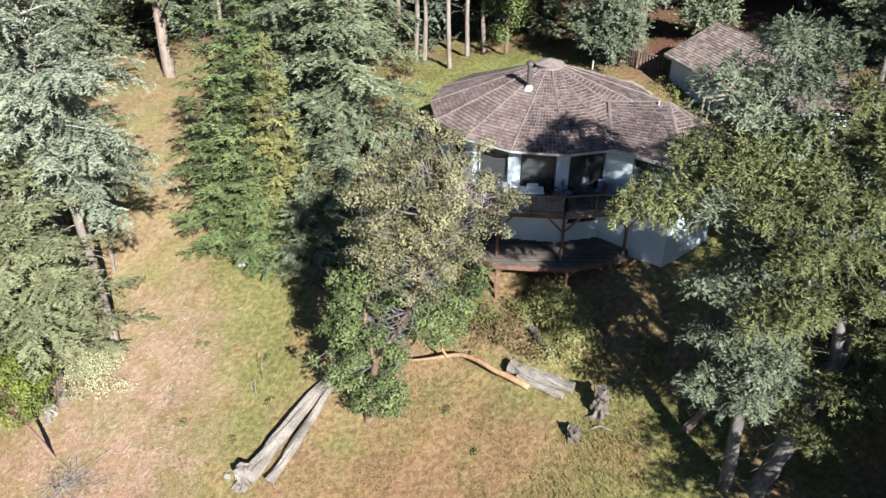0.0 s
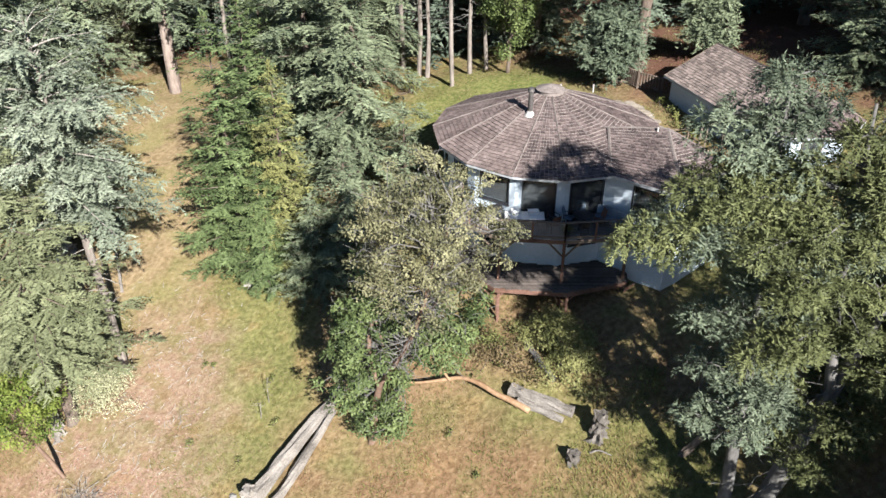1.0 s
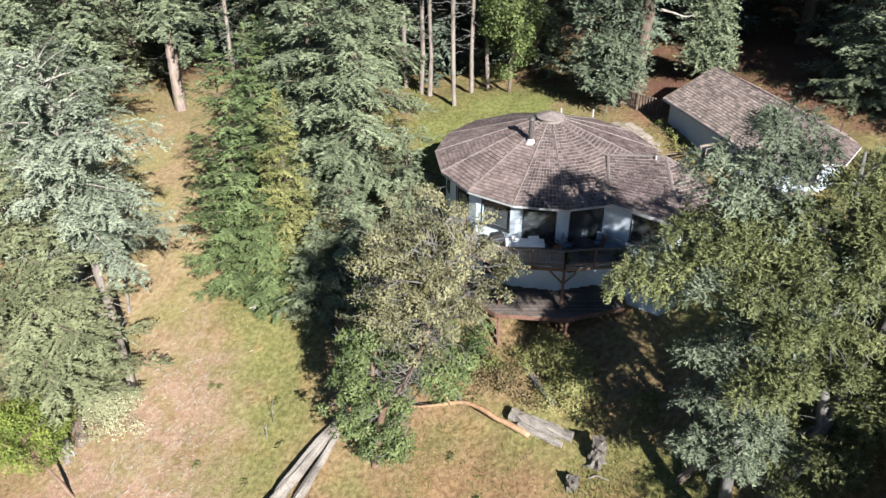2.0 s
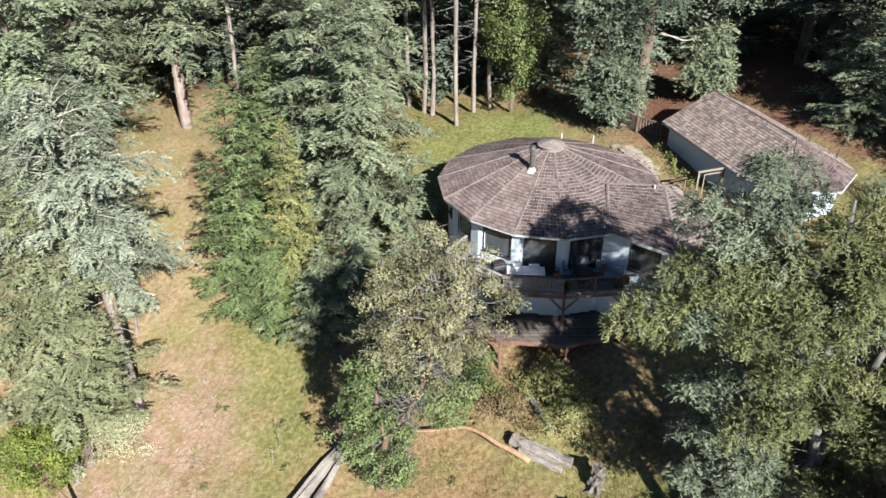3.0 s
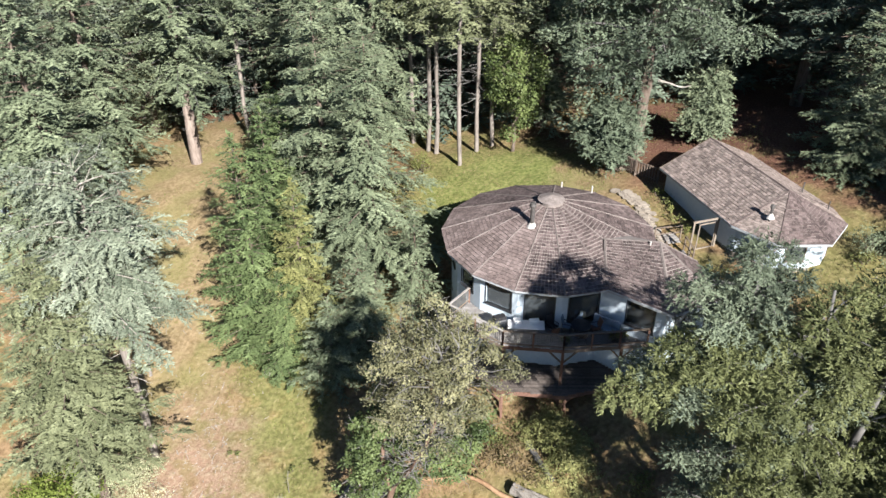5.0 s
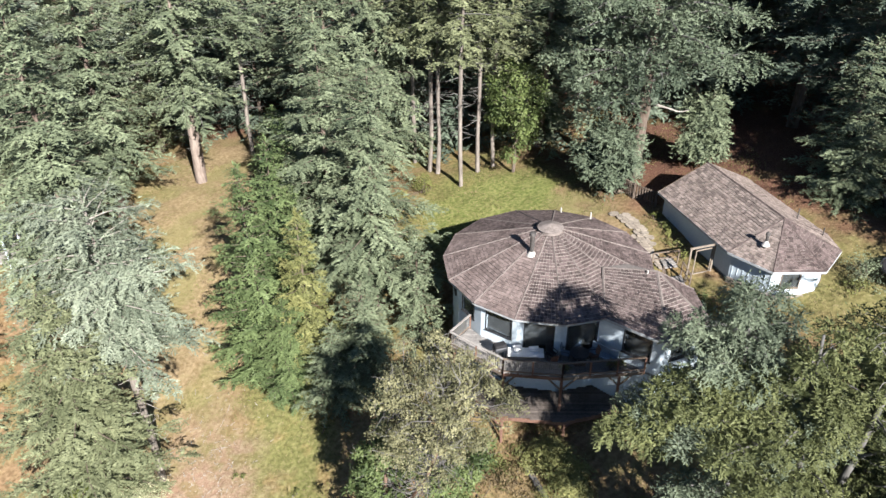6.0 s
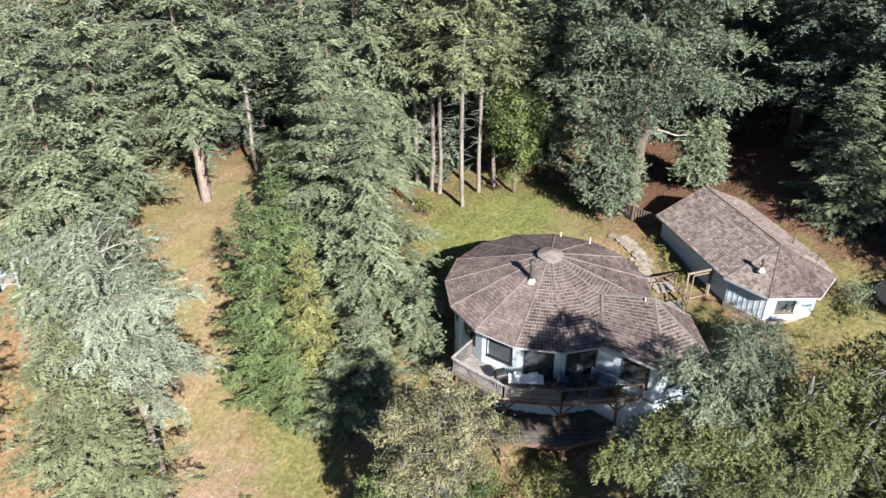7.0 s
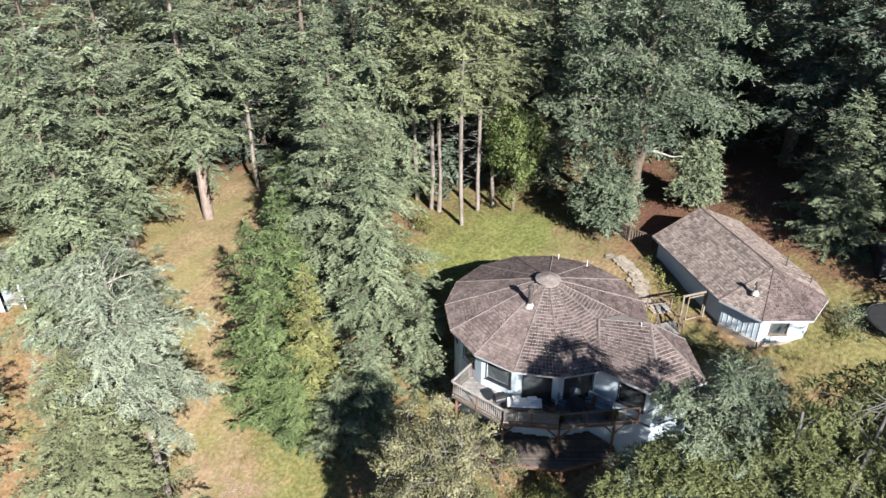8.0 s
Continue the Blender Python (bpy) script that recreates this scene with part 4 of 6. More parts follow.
def broad_geometry(seed, stems, centre, spread, count, clump_r, per, leaf_len, leaf_wid, flat=0.75, limb_r=0.10, hollow=0.45, lower=-0.6, droop=0.0, corners=4, extra=(), twigs=0):
    """A broad tree: stems (paths with radii), limbs out to clumps of leaves that fill an uneven crown."""
    rng = np.random.default_rng(seed)
    tubes = [ring_tube(p, r, 9, seed + i) for i, (p, r) in enumerate(stems)]
    tops = np.concatenate([np.asarray(p)[len(p) // 2:] for p, r in stems])
    cs, rs, wood = [], [], []
    while len(cs) < count + len(extra):
        d = rng.standard_normal(3)
        d /= np.linalg.norm(d)
        if d[2] < lower:
            continue
        f = hollow + (1 - hollow) * rng.random() ** 0.6
        bulge = 1 + 0.22 * math.sin(3 * math.atan2(d[1], d[0]) + seed) * (1 - d[2] ** 2) + 0.12 * math.sin(5 * d[2] + seed)
        c = np.asarray(centre) + d * np.asarray(spread) * f * bulge * (0.85 + 0.3 * rng.random())
        if len(cs) >= count:
            c = np.asarray(extra[len(cs) - count], float)
        cs.append(c)
        rs.append(clump_r * (0.6 + 0.8 * rng.random()))
        a = tops[np.argmin(np.linalg.norm(tops - c + (0, 0, 1.2), axis=1))]
        wood.append(ring_tube(limb(rng, a, c, 0.35), np.linspace(limb_r * (0.5 + 0.5 * rng.random()), 0.015, 7), 5, len(cs), 0.05))
        for j in range(2):
            e = c + rng.standard_normal(3) * clump_r * 0.8
            wood.append(ring_tube(limb(rng, c, e, 0.3, 4), np.linspace(0.02, 0.006, 4), 4, j, 0.0))
    for i in range(twigs):                                        # bare twigs inside and below the crown
        o = tops[int(rng.random() * len(tops))]
        e = rng.standard_normal(3) * (1, 1, 0.6)
        e *= (0.7 + 1.3 * rng.random()) / np.linalg.norm(e)
        wood.append(ring_tube(limb(rng, o, o + e, 0.5, 5), np.linspace(0.022, 0.006, 5), 4, i, 0.0))
    return joined(tubes), joined(wood), clumps(rng, cs, rs, per, leaf_len, leaf_wid, flat, droop=droop, corners=corners)


def tufts(rng, places, ways, radii, greens, spray, thin, step=0.055, fingers=13):
    """Fans of twigs at the ends of boughs, each twig set with needle sprays on both sides: places, outward ways, reaches."""
    Z = np.array((0, 0, 1.0))
    out, tones = [], []
    for c, way, r, base in zip(places, ways, radii, greens):
        way = way / (np.linalg.norm(way) + 1e-9)
        side = np.cross(way, Z)
        side /= np.linalg.norm(side) + 1e-9
        n = max(8, int(fingers * (0.6 + 1.3 * r)))
        q, a = np.sqrt(rng.random(n)), rng.random(n) * 6.283
        u, v = q * np.cos(a), q * np.sin(a)                       # twigs start all over a rounded cushion and point outwards
        high = rng.standard_normal(n) * 0.16
        td = way * (0.35 + 0.8 * u)[:, None] + side * (1.0 * v)[:, None] + Z * (0.5 * high + 0.45 * (1 - q) - 0.30 * q)[:, None] + rng.standard_normal((n, 3)) * 0.30
        td /= np.linalg.norm(td, axis=1)[:, None]
        tl = r * (0.45 + 0.45 * rng.random(n))
        o = np.asarray(c) + way * (u * r * 0.75)[:, None] + side * (v * r * 0.8)[:, None] + Z * (r * (0.62 * (1 - q * q) - 0.20) + high * r)[:, None]
        cnt = np.maximum(3, (tl / step).astype(int))
        i = np.repeat(np.arange(n), cnt)
        w = np.concatenate([np.linspace(0.1, 1, q) for q in cnt])
        k = len(i)
        p = o[i] + td[i] * (tl[i] * w)[:, None] + rng.standard_normal((k, 3)) * 0.02
        p[:, 2] -= 0.22 * w ** 2 * tl[i]
        flip = np.where(np.arange(k) % 2 == 0, 1.0, -1.0)
        d = td[i] * 0.8 + np.cross(td[i], Z) * (flip * (0.30 + 0.8 * rng.random(k)))[:, None] + rng.standard_normal((k, 3)) * 0.30
        tilt = rng.standard_normal((n, 3)) * 0.18
        nrm = Z * 0.65 + (way * u[:, None] + side * v[:, None])[i] * 0.85 + way * 0.15 + tilt[i] + rng.standard_normal((k, 3)) * 0.15
        out.append(sprays(p, d, nrm, spray * (0.7 + 0.6 * rng.random(k)), thin * (0.75 + 0.5 * rng.random(k))))
        # painted shade in the tone: twig bases and low twigs darker
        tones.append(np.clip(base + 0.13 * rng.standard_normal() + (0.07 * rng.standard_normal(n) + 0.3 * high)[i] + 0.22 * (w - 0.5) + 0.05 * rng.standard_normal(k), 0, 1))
    return np.concatenate(out), np.concatenate(tones), 3


def boughed_geometry(seed, stems, ends, reach, spray, thin, limb_r=0.07, every=0.55, step=0.055, fingers=13, sub=0.55, bare_twigs=0):
    """A big fir: stems, limbs bowed out to the given ends, and side boughs along the outer part of each limb that carry fans of needles."""
    rng = np.random.default_rng(seed)
    tubes = [ring_tube(p, r, 10, seed + i) for i, (p, r) in enumerate(stems)]
    line = np.concatenate([np.asarray(p) for p, r in stems])
    places, ways, radii, greens, wood = [], [], [], [], []
    for n, e in enumerate(ends):
        green = 0.42 + 0.16 * rng.standard_normal()
        e = np.asarray(e, float)
        d = np.linalg.norm((line - e) * (1, 1, 0.8) + (0, 0, 0.35 * min(2.0, np.linalg.norm((line - e)[:, :2], axis=1).min())), axis=1)
        a = line[np.argmin(d)]
        L = np.linalg.norm(e - a)
        s = np.linspace(0, 1, 9)[:, None]
        bow = np.array((0, 0, 1.0)) * (0.14 * L) * np.sin(s * math.pi)
        path = a + (e - a) * s + bow + np.cumsum(rng.standard_normal((9, 3)) * 0.03 * L / 3, axis=0) * s * (1.2 - s)
        wood.append(ring_tube(path, np.linspace(limb_r * min(1.6, 0.4 + L / 5), 0.014, 9), 5, n, 0.05))
        m = max(2, int(L * 0.72 / every))
        for q in np.linspace(0.30 if L > 1.6 else 0.5, 1.0, m):
            i = min(7, int(q * 8))
            c = path[i] + (path[i + 1] - path[i]) * (q * 8 - i)
            t = path[i + 1] - path[i]
            t /= np.linalg.norm(t) + 1e-9
            flat = np.cross(t, (0, 0, 1.0))
            flat /= np.linalg.norm(flat) + 1e-9
            for sg in ((-1, -0.5, 0, 0.5, 1) if q < 0.97 else (-0.5, 0, 0.5)):
                if rng.random() < 0.22:
                    continue
                off = sg * sub * (1.25 - 0.75 * q) * min(1.4, 0.4 + L / 4) * (0.6 + 0.7 * rng.random())
                at = c + flat * off + t * abs(off) * 0.6 + (0, 0, 0.16 * rng.standard_normal() - 0.12 * abs(off))
                way = t * 0.9 + flat * sg * 0.75 + rng.standard_normal(3) * 0.15
                way[2] = 0.35 * way[2] - 0.12
                places.append(at)
                ways.append(way)
                radii.append(reach * (0.7 + 0.6 * rng.random()))
                # fans near the stem coloured darker, as if shaded by the crown
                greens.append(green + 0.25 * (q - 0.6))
                if sg:
                    wood.append(ring_tube(limb(rng, c, at, 0.25, 4), np.linspace(0.022, 0.008, 4), 4, n, 0.0))
    for i in range(bare_twigs):                                   # dead twigs without needles, low and inside the crown
        o = line[int(rng.random() * (len(line) - 1))]
        e = rng.standard_normal(3) * (1, 1, 0.4)
        e *= (0.8 + 1.2 * rng.random()) / np.linalg.norm(e)
        wood.append(ring_tube(limb(rng, o, o + e, 0.4, 5), np.linspace(0.03, 0.008, 5), 4, i, 0.0))
    return joined(tubes), joined(wood), tufts(rng, places, ways, radii, greens, spray, thin, step, fingers)


def whorl_ends(seed, axis, count, low, high, reach, droop, profile, squash=(1, 1)):
    """Ends of boughs that leave a stem all round, from low to high: golden-angle turns, lengths by a profile of the height."""
    rng = np.random.default_rng(seed)
    ends = []
    for i in range(count):
        u = (i + rng.random()) / count
        h = low + (high - low) * u
        x, y = np.interp(h, axis[:, 2], axis[:, 0]), np.interp(h, axis[:, 2], axis[:, 1])
        L = max(0.5, reach * profile(u) * (0.70 + 0.45 * rng.random()))
        a = 2.4 * i + 0.3 * rng.standard_normal()
        ends.append((x + L * squash[0] * math.cos(a), y + L * squash[1] * math.sin(a), h - droop * L * (1 - 0.8 * u) + 0.15 * rng.standard_normal()))
    return ends


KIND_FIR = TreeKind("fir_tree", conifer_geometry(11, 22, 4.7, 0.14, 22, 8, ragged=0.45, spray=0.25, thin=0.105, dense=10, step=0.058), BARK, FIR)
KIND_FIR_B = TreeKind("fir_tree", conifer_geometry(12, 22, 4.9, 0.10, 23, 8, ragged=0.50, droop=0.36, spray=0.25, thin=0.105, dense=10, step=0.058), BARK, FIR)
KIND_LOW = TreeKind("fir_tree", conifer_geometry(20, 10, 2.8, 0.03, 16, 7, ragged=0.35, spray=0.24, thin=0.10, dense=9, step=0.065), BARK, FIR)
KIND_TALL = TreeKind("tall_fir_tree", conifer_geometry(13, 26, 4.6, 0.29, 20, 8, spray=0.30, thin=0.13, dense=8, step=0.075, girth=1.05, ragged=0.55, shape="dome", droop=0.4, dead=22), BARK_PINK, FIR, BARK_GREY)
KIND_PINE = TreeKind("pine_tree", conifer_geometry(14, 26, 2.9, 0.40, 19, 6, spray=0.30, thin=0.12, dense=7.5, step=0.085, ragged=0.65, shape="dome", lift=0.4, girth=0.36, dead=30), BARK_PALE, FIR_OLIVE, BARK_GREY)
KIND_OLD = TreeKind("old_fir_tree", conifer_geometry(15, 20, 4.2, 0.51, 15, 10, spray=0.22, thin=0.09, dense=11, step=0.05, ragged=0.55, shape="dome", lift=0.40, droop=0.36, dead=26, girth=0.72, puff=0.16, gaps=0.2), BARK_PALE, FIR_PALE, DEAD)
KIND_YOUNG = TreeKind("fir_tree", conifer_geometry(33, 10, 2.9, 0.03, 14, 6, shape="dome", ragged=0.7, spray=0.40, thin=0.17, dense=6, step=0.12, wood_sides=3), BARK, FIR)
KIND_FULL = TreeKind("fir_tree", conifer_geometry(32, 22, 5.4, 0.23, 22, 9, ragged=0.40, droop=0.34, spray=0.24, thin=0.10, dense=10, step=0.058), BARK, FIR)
KIND_CEDAR = TreeKind("cedar_tree", conifer_geometry(17, 15, 3.3, 0.01, 22, 8, spray=0.26, thin=0.10, dense=9, droop=0.16, lift=0.30, ragged=0.34, step=0.060, puff=0.045, gaps=0.05, inner_shade=0.62), BARK, CEDAR)
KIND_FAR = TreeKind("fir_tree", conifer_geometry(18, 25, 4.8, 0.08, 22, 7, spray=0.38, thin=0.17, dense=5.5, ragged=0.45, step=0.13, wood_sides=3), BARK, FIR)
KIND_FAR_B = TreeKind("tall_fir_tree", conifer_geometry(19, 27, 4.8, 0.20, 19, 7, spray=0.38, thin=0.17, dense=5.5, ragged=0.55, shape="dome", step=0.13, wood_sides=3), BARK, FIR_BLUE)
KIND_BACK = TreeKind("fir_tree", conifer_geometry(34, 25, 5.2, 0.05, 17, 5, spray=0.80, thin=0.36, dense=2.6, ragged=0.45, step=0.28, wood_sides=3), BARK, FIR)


def big_fir_geometry():
    axis = np.array([(0, 0, -0.5), (0.05, 0, 3.0), (0.1, 0.1, 8.0), (0.0, 0.2, 16.0), (0.1, 0.1, 27.0)])
    ends = whorl_ends(61, axis, 66, 10.4, 26.3, 6.4, 0.24, lambda u: math.sqrt(max(0.04, 1 - ((u - 0.20) / 0.82) ** 2)))
    ends += [(-4.4, -2.6, 6.4), (-5.2, -1.4, 7.4), (-3.4, -3.4, 8.0), (-5.6, -2.6, 8.8)]
    ends += whorl_ends(62, axis, 18, 11.0, 24.0, 3.0, 0.15, lambda u: 1 - 0.6 * u)
    stem = [(np.column_stack([np.interp(np.linspace(-0.5, 27, 28), axis[:, 2], axis[:, i]) for i in range(3)]), np.interp(np.linspace(-0.5, 27, 28), (-0.5, 3, 8, 16, 27), (0.60, 0.42, 0.36, 0.24, 0.04)))]
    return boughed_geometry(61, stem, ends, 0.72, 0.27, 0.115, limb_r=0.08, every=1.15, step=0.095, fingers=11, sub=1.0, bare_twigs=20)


KIND_BIG = TreeKind("big_fir_tree", big_fir_geometry(), BARK, FIR_DEEP, BARK_GREY)


def plant_trees():
    # the big firs along the track
    KIND_OLD.plant(-18.0, 32.5, "old fir with pale needles, bare branches and a thick trunk", 0.84, 1.0, 40)
    KIND_FULL.plant(-20.2, 30.0, "full fir with olive-green drooping boughs", 0.90, 0.80, 100, FIR_OLIVE)
    KIND_FIR_B.plant(-25.6, 43.4, "tall dense fir beside the track", 1.10, 1.16, 20)
    KIND_FIR.plant(-34.5, 34.0, "dense fir in a group beside the track", 1.1, 0.95, 200)
    KIND_FIR_B.plant(-32.0, 52.5, "tall dense fir beside the track", 1.2, 1.15, 310)
    KIND_FIR.plant(-28.6, 57.0, "tall dense fir beside the track", 1.0, 1.10, 110)
    KIND_TALL.plant(-23.3, 62.6, "tall fir with a bare pinkish trunk and a high crown", 1.0, 1.0, 70)
    KIND_PINE.plant(-31.6, 72.5, "slim fir with a bare trunk at the wood's edge", 1.1, 1.0, 160, FIR)
    KIND_PINE.plant(-19.6, 67.5, "slim fir with a bare pale trunk", 1.1, 0.95, 250, FIR)
    # the row of cedars and firs left of the house
    KIND_CEDAR.plant(-12.3, 39.6, "conical cedar with layered green sprays", 1.0, 1.0, 10, group="cedars in the row")
    KIND_CEDAR.plant(-9.3, 38.4, "conical cedar with yellowing sprays", 0.74, 0.84, 140, CEDAR_GOLD, "cedars in the row")
    KIND_CEDAR.plant(-10.6, 37.4, "low cedar with layered green sprays", 0.66, 0.52, 200, group="cedars in the row")
    KIND_CEDAR.plant(-12.0, 44.4, "conical cedar with layered green sprays", 0.90, 0.88, 300, group="cedars in the row")
    KIND_CEDAR.plant(-14.4, 57.2, "young cedar at the wood's edge", 0.66, 0.58, 30, group="cedars in the row")
    KIND_CEDAR.plant(-12.3, 50.5, "conical cedar with layered green sprays", 0.75, 0.72, 80, group="cedars in the row")
    KIND_FIR_B.plant(-5.3, 43.2, "tall fir with grey-green needles beside the house", 0.92, 0.84, 220)
    KIND_FIR.plant(-8.8, 46.5, "tall fir in the row beside the house", 0.92, 0.88, 100)
    KIND_LOW.plant(-5.6, 37.4, "low fir in the shade of taller trees", 1.0, 0.80, 60)
    KIND_LOW.plant(-7.4, 36.2, "low fir in the shade of taller trees", 0.8, 0.62, 160)
    KIND_LOW.plant(-2.4, 40.6, "low fir in the shade of taller trees", 0.8, 0.75, 260)
    KIND_FIR.plant(-9.6, 54.0, "tall fir at the wood's edge", 0.98, 0.96, 10)
    KIND_FIR_B.plant(-6.6, 60.5, "tall fir at the wood's edge", 0.95, 1.0, 70)
    # the slim pines behind the lawn
    for x, y, a, s in ((0.5, 56.9, 0, 1.0), (-1.5, 59.8, 80, 0.98), (-2.2, 60.3, 150, 1.05), (1.9, 59.0, 220, 0.95), (3.3, 60.1, 290, 0.9), (-3.6, 62.5, 30, 1.0)):
        KIND_PINE.plant(x, y, "slim pine with a long bare grey trunk", s, s, a, group="pines behind the lawn")
    KIND_BIG.plant(14.2, 55.0, "very large fir with spreading boughs behind the outbuilding")
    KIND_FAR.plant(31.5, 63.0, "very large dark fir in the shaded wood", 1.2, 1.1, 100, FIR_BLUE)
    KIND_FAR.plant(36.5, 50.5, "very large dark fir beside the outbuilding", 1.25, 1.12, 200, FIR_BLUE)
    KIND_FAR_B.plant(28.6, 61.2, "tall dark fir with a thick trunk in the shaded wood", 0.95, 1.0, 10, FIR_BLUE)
    KIND_LOW.plant(27.8, 50.4, "bushy young fir beside the outbuilding", 1.35, 1.05, 40)
    KIND_LOW.plant(27.4, 47.4, "bushy young fir beside the outbuilding", 0.95, 0.62, 130)
    KIND_FIR_B.plant(32.0, 51.0, "tall dense fir beside the outbuilding", 0.95, 0.85, 75)
    KIND_LOW.plant(32.6, 46.6, "bushy young fir beside the outbuilding", 1.15, 1.0, 190)
    KIND_FAR_B.plant(30.2, 54.8, "tall dark fir beside the outbuilding", 1.0, 1.05, 130, FIR_BLUE)
    # the wood goes on at the right: firs added outside the view to cast shade
    for x, y, s, a in ((30.8, 40.2, 0.65, 120), (37.6, 40.6, 1.1, 40), (42.5, 44.0, 1.2, 20), (46.0, 40.0, 1.2, 150), (41.5, 35.5, 1.0, 220)):
        KIND_FAR.plant(x, y, "large fir added for shade beyond the outbuilding", s * 1.1, s, a, FIR_BLUE)
    # more firs added outside the view, to shade the meadow and great firs
    for x, y, s, a in ((14.9, 12.2, 0.92, 210), (17.3, 14.6, 0.95, 0), (18.9, 12.6, 1.2, 150), (20.6, 15.6, 1.35, 90), (23.2, 14.0, 1.9, 300), (25.2, 18.6, 1.9, 300), (21.0, 9.6, 1.4, 60)):
        KIND_YOUNG.plant(x, y, "dense fir added for shade at the meadow's edge", s, s * 0.95, a)
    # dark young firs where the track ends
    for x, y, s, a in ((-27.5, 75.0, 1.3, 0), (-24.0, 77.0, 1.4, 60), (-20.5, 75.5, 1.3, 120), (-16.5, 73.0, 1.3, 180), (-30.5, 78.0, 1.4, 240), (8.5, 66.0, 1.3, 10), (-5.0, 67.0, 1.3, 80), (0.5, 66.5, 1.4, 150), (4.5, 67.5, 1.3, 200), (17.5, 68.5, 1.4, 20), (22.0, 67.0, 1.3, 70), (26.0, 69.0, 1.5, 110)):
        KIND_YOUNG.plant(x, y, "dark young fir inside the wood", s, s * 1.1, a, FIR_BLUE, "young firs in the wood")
    # the wood behind
    rng = np.random.default_rng(5)
    spots = []
    for row, (y0, gap, half) in enumerate(((64, 4.6, 48), (72, 5.2, 52), (81, 5.6, 58))):
        x = -half
        while x < half:
            px, py = x + rng.random() * 2.5, y0 + rng.random() * 6
            x += gap * (0.8 + 0.5 * rng.random())
            if row == 0 and (-28 < px < -16 or -5.5 < px < 5 or 9.5 < px < 27):
                continue
            if row == 1 and (12 < px < 23 or -27 < px < -19):
                continue
            spots.append((px, py))
    for i in range(56):
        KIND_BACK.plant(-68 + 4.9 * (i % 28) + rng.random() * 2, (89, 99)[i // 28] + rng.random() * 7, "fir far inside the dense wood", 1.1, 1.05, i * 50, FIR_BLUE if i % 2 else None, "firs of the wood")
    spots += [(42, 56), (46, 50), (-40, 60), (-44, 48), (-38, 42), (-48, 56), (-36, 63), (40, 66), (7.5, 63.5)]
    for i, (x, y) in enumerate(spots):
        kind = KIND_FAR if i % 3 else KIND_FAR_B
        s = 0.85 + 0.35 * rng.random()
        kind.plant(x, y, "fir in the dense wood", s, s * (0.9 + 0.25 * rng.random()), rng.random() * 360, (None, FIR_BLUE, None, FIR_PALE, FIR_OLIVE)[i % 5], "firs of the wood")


plant_trees()


def plant_broad(name, geometry, bark, leaves, at, label, wood=None, group="", category="tree"):
    kind = TreeKind(name, geometry, bark, leaves, wood)
    return kind.plant(at[0], at[1], label, group=group, category=category)


def curve_stem(points, r0, r1):
    p = np.asarray(points, float)
    s = np.linspace(0, 1, len(p) * 3)
    t = np.linspace(0, 1, len(p))
    q = np.column_stack([np.interp(s, t, p[:, i]) for i in range(3)])
    for _ in range(2):
        q[1:-1] = (q[:-2] + 2 * q[1:-1] + q[2:]) / 4
    return q, np.linspace(r0, r1, len(q))


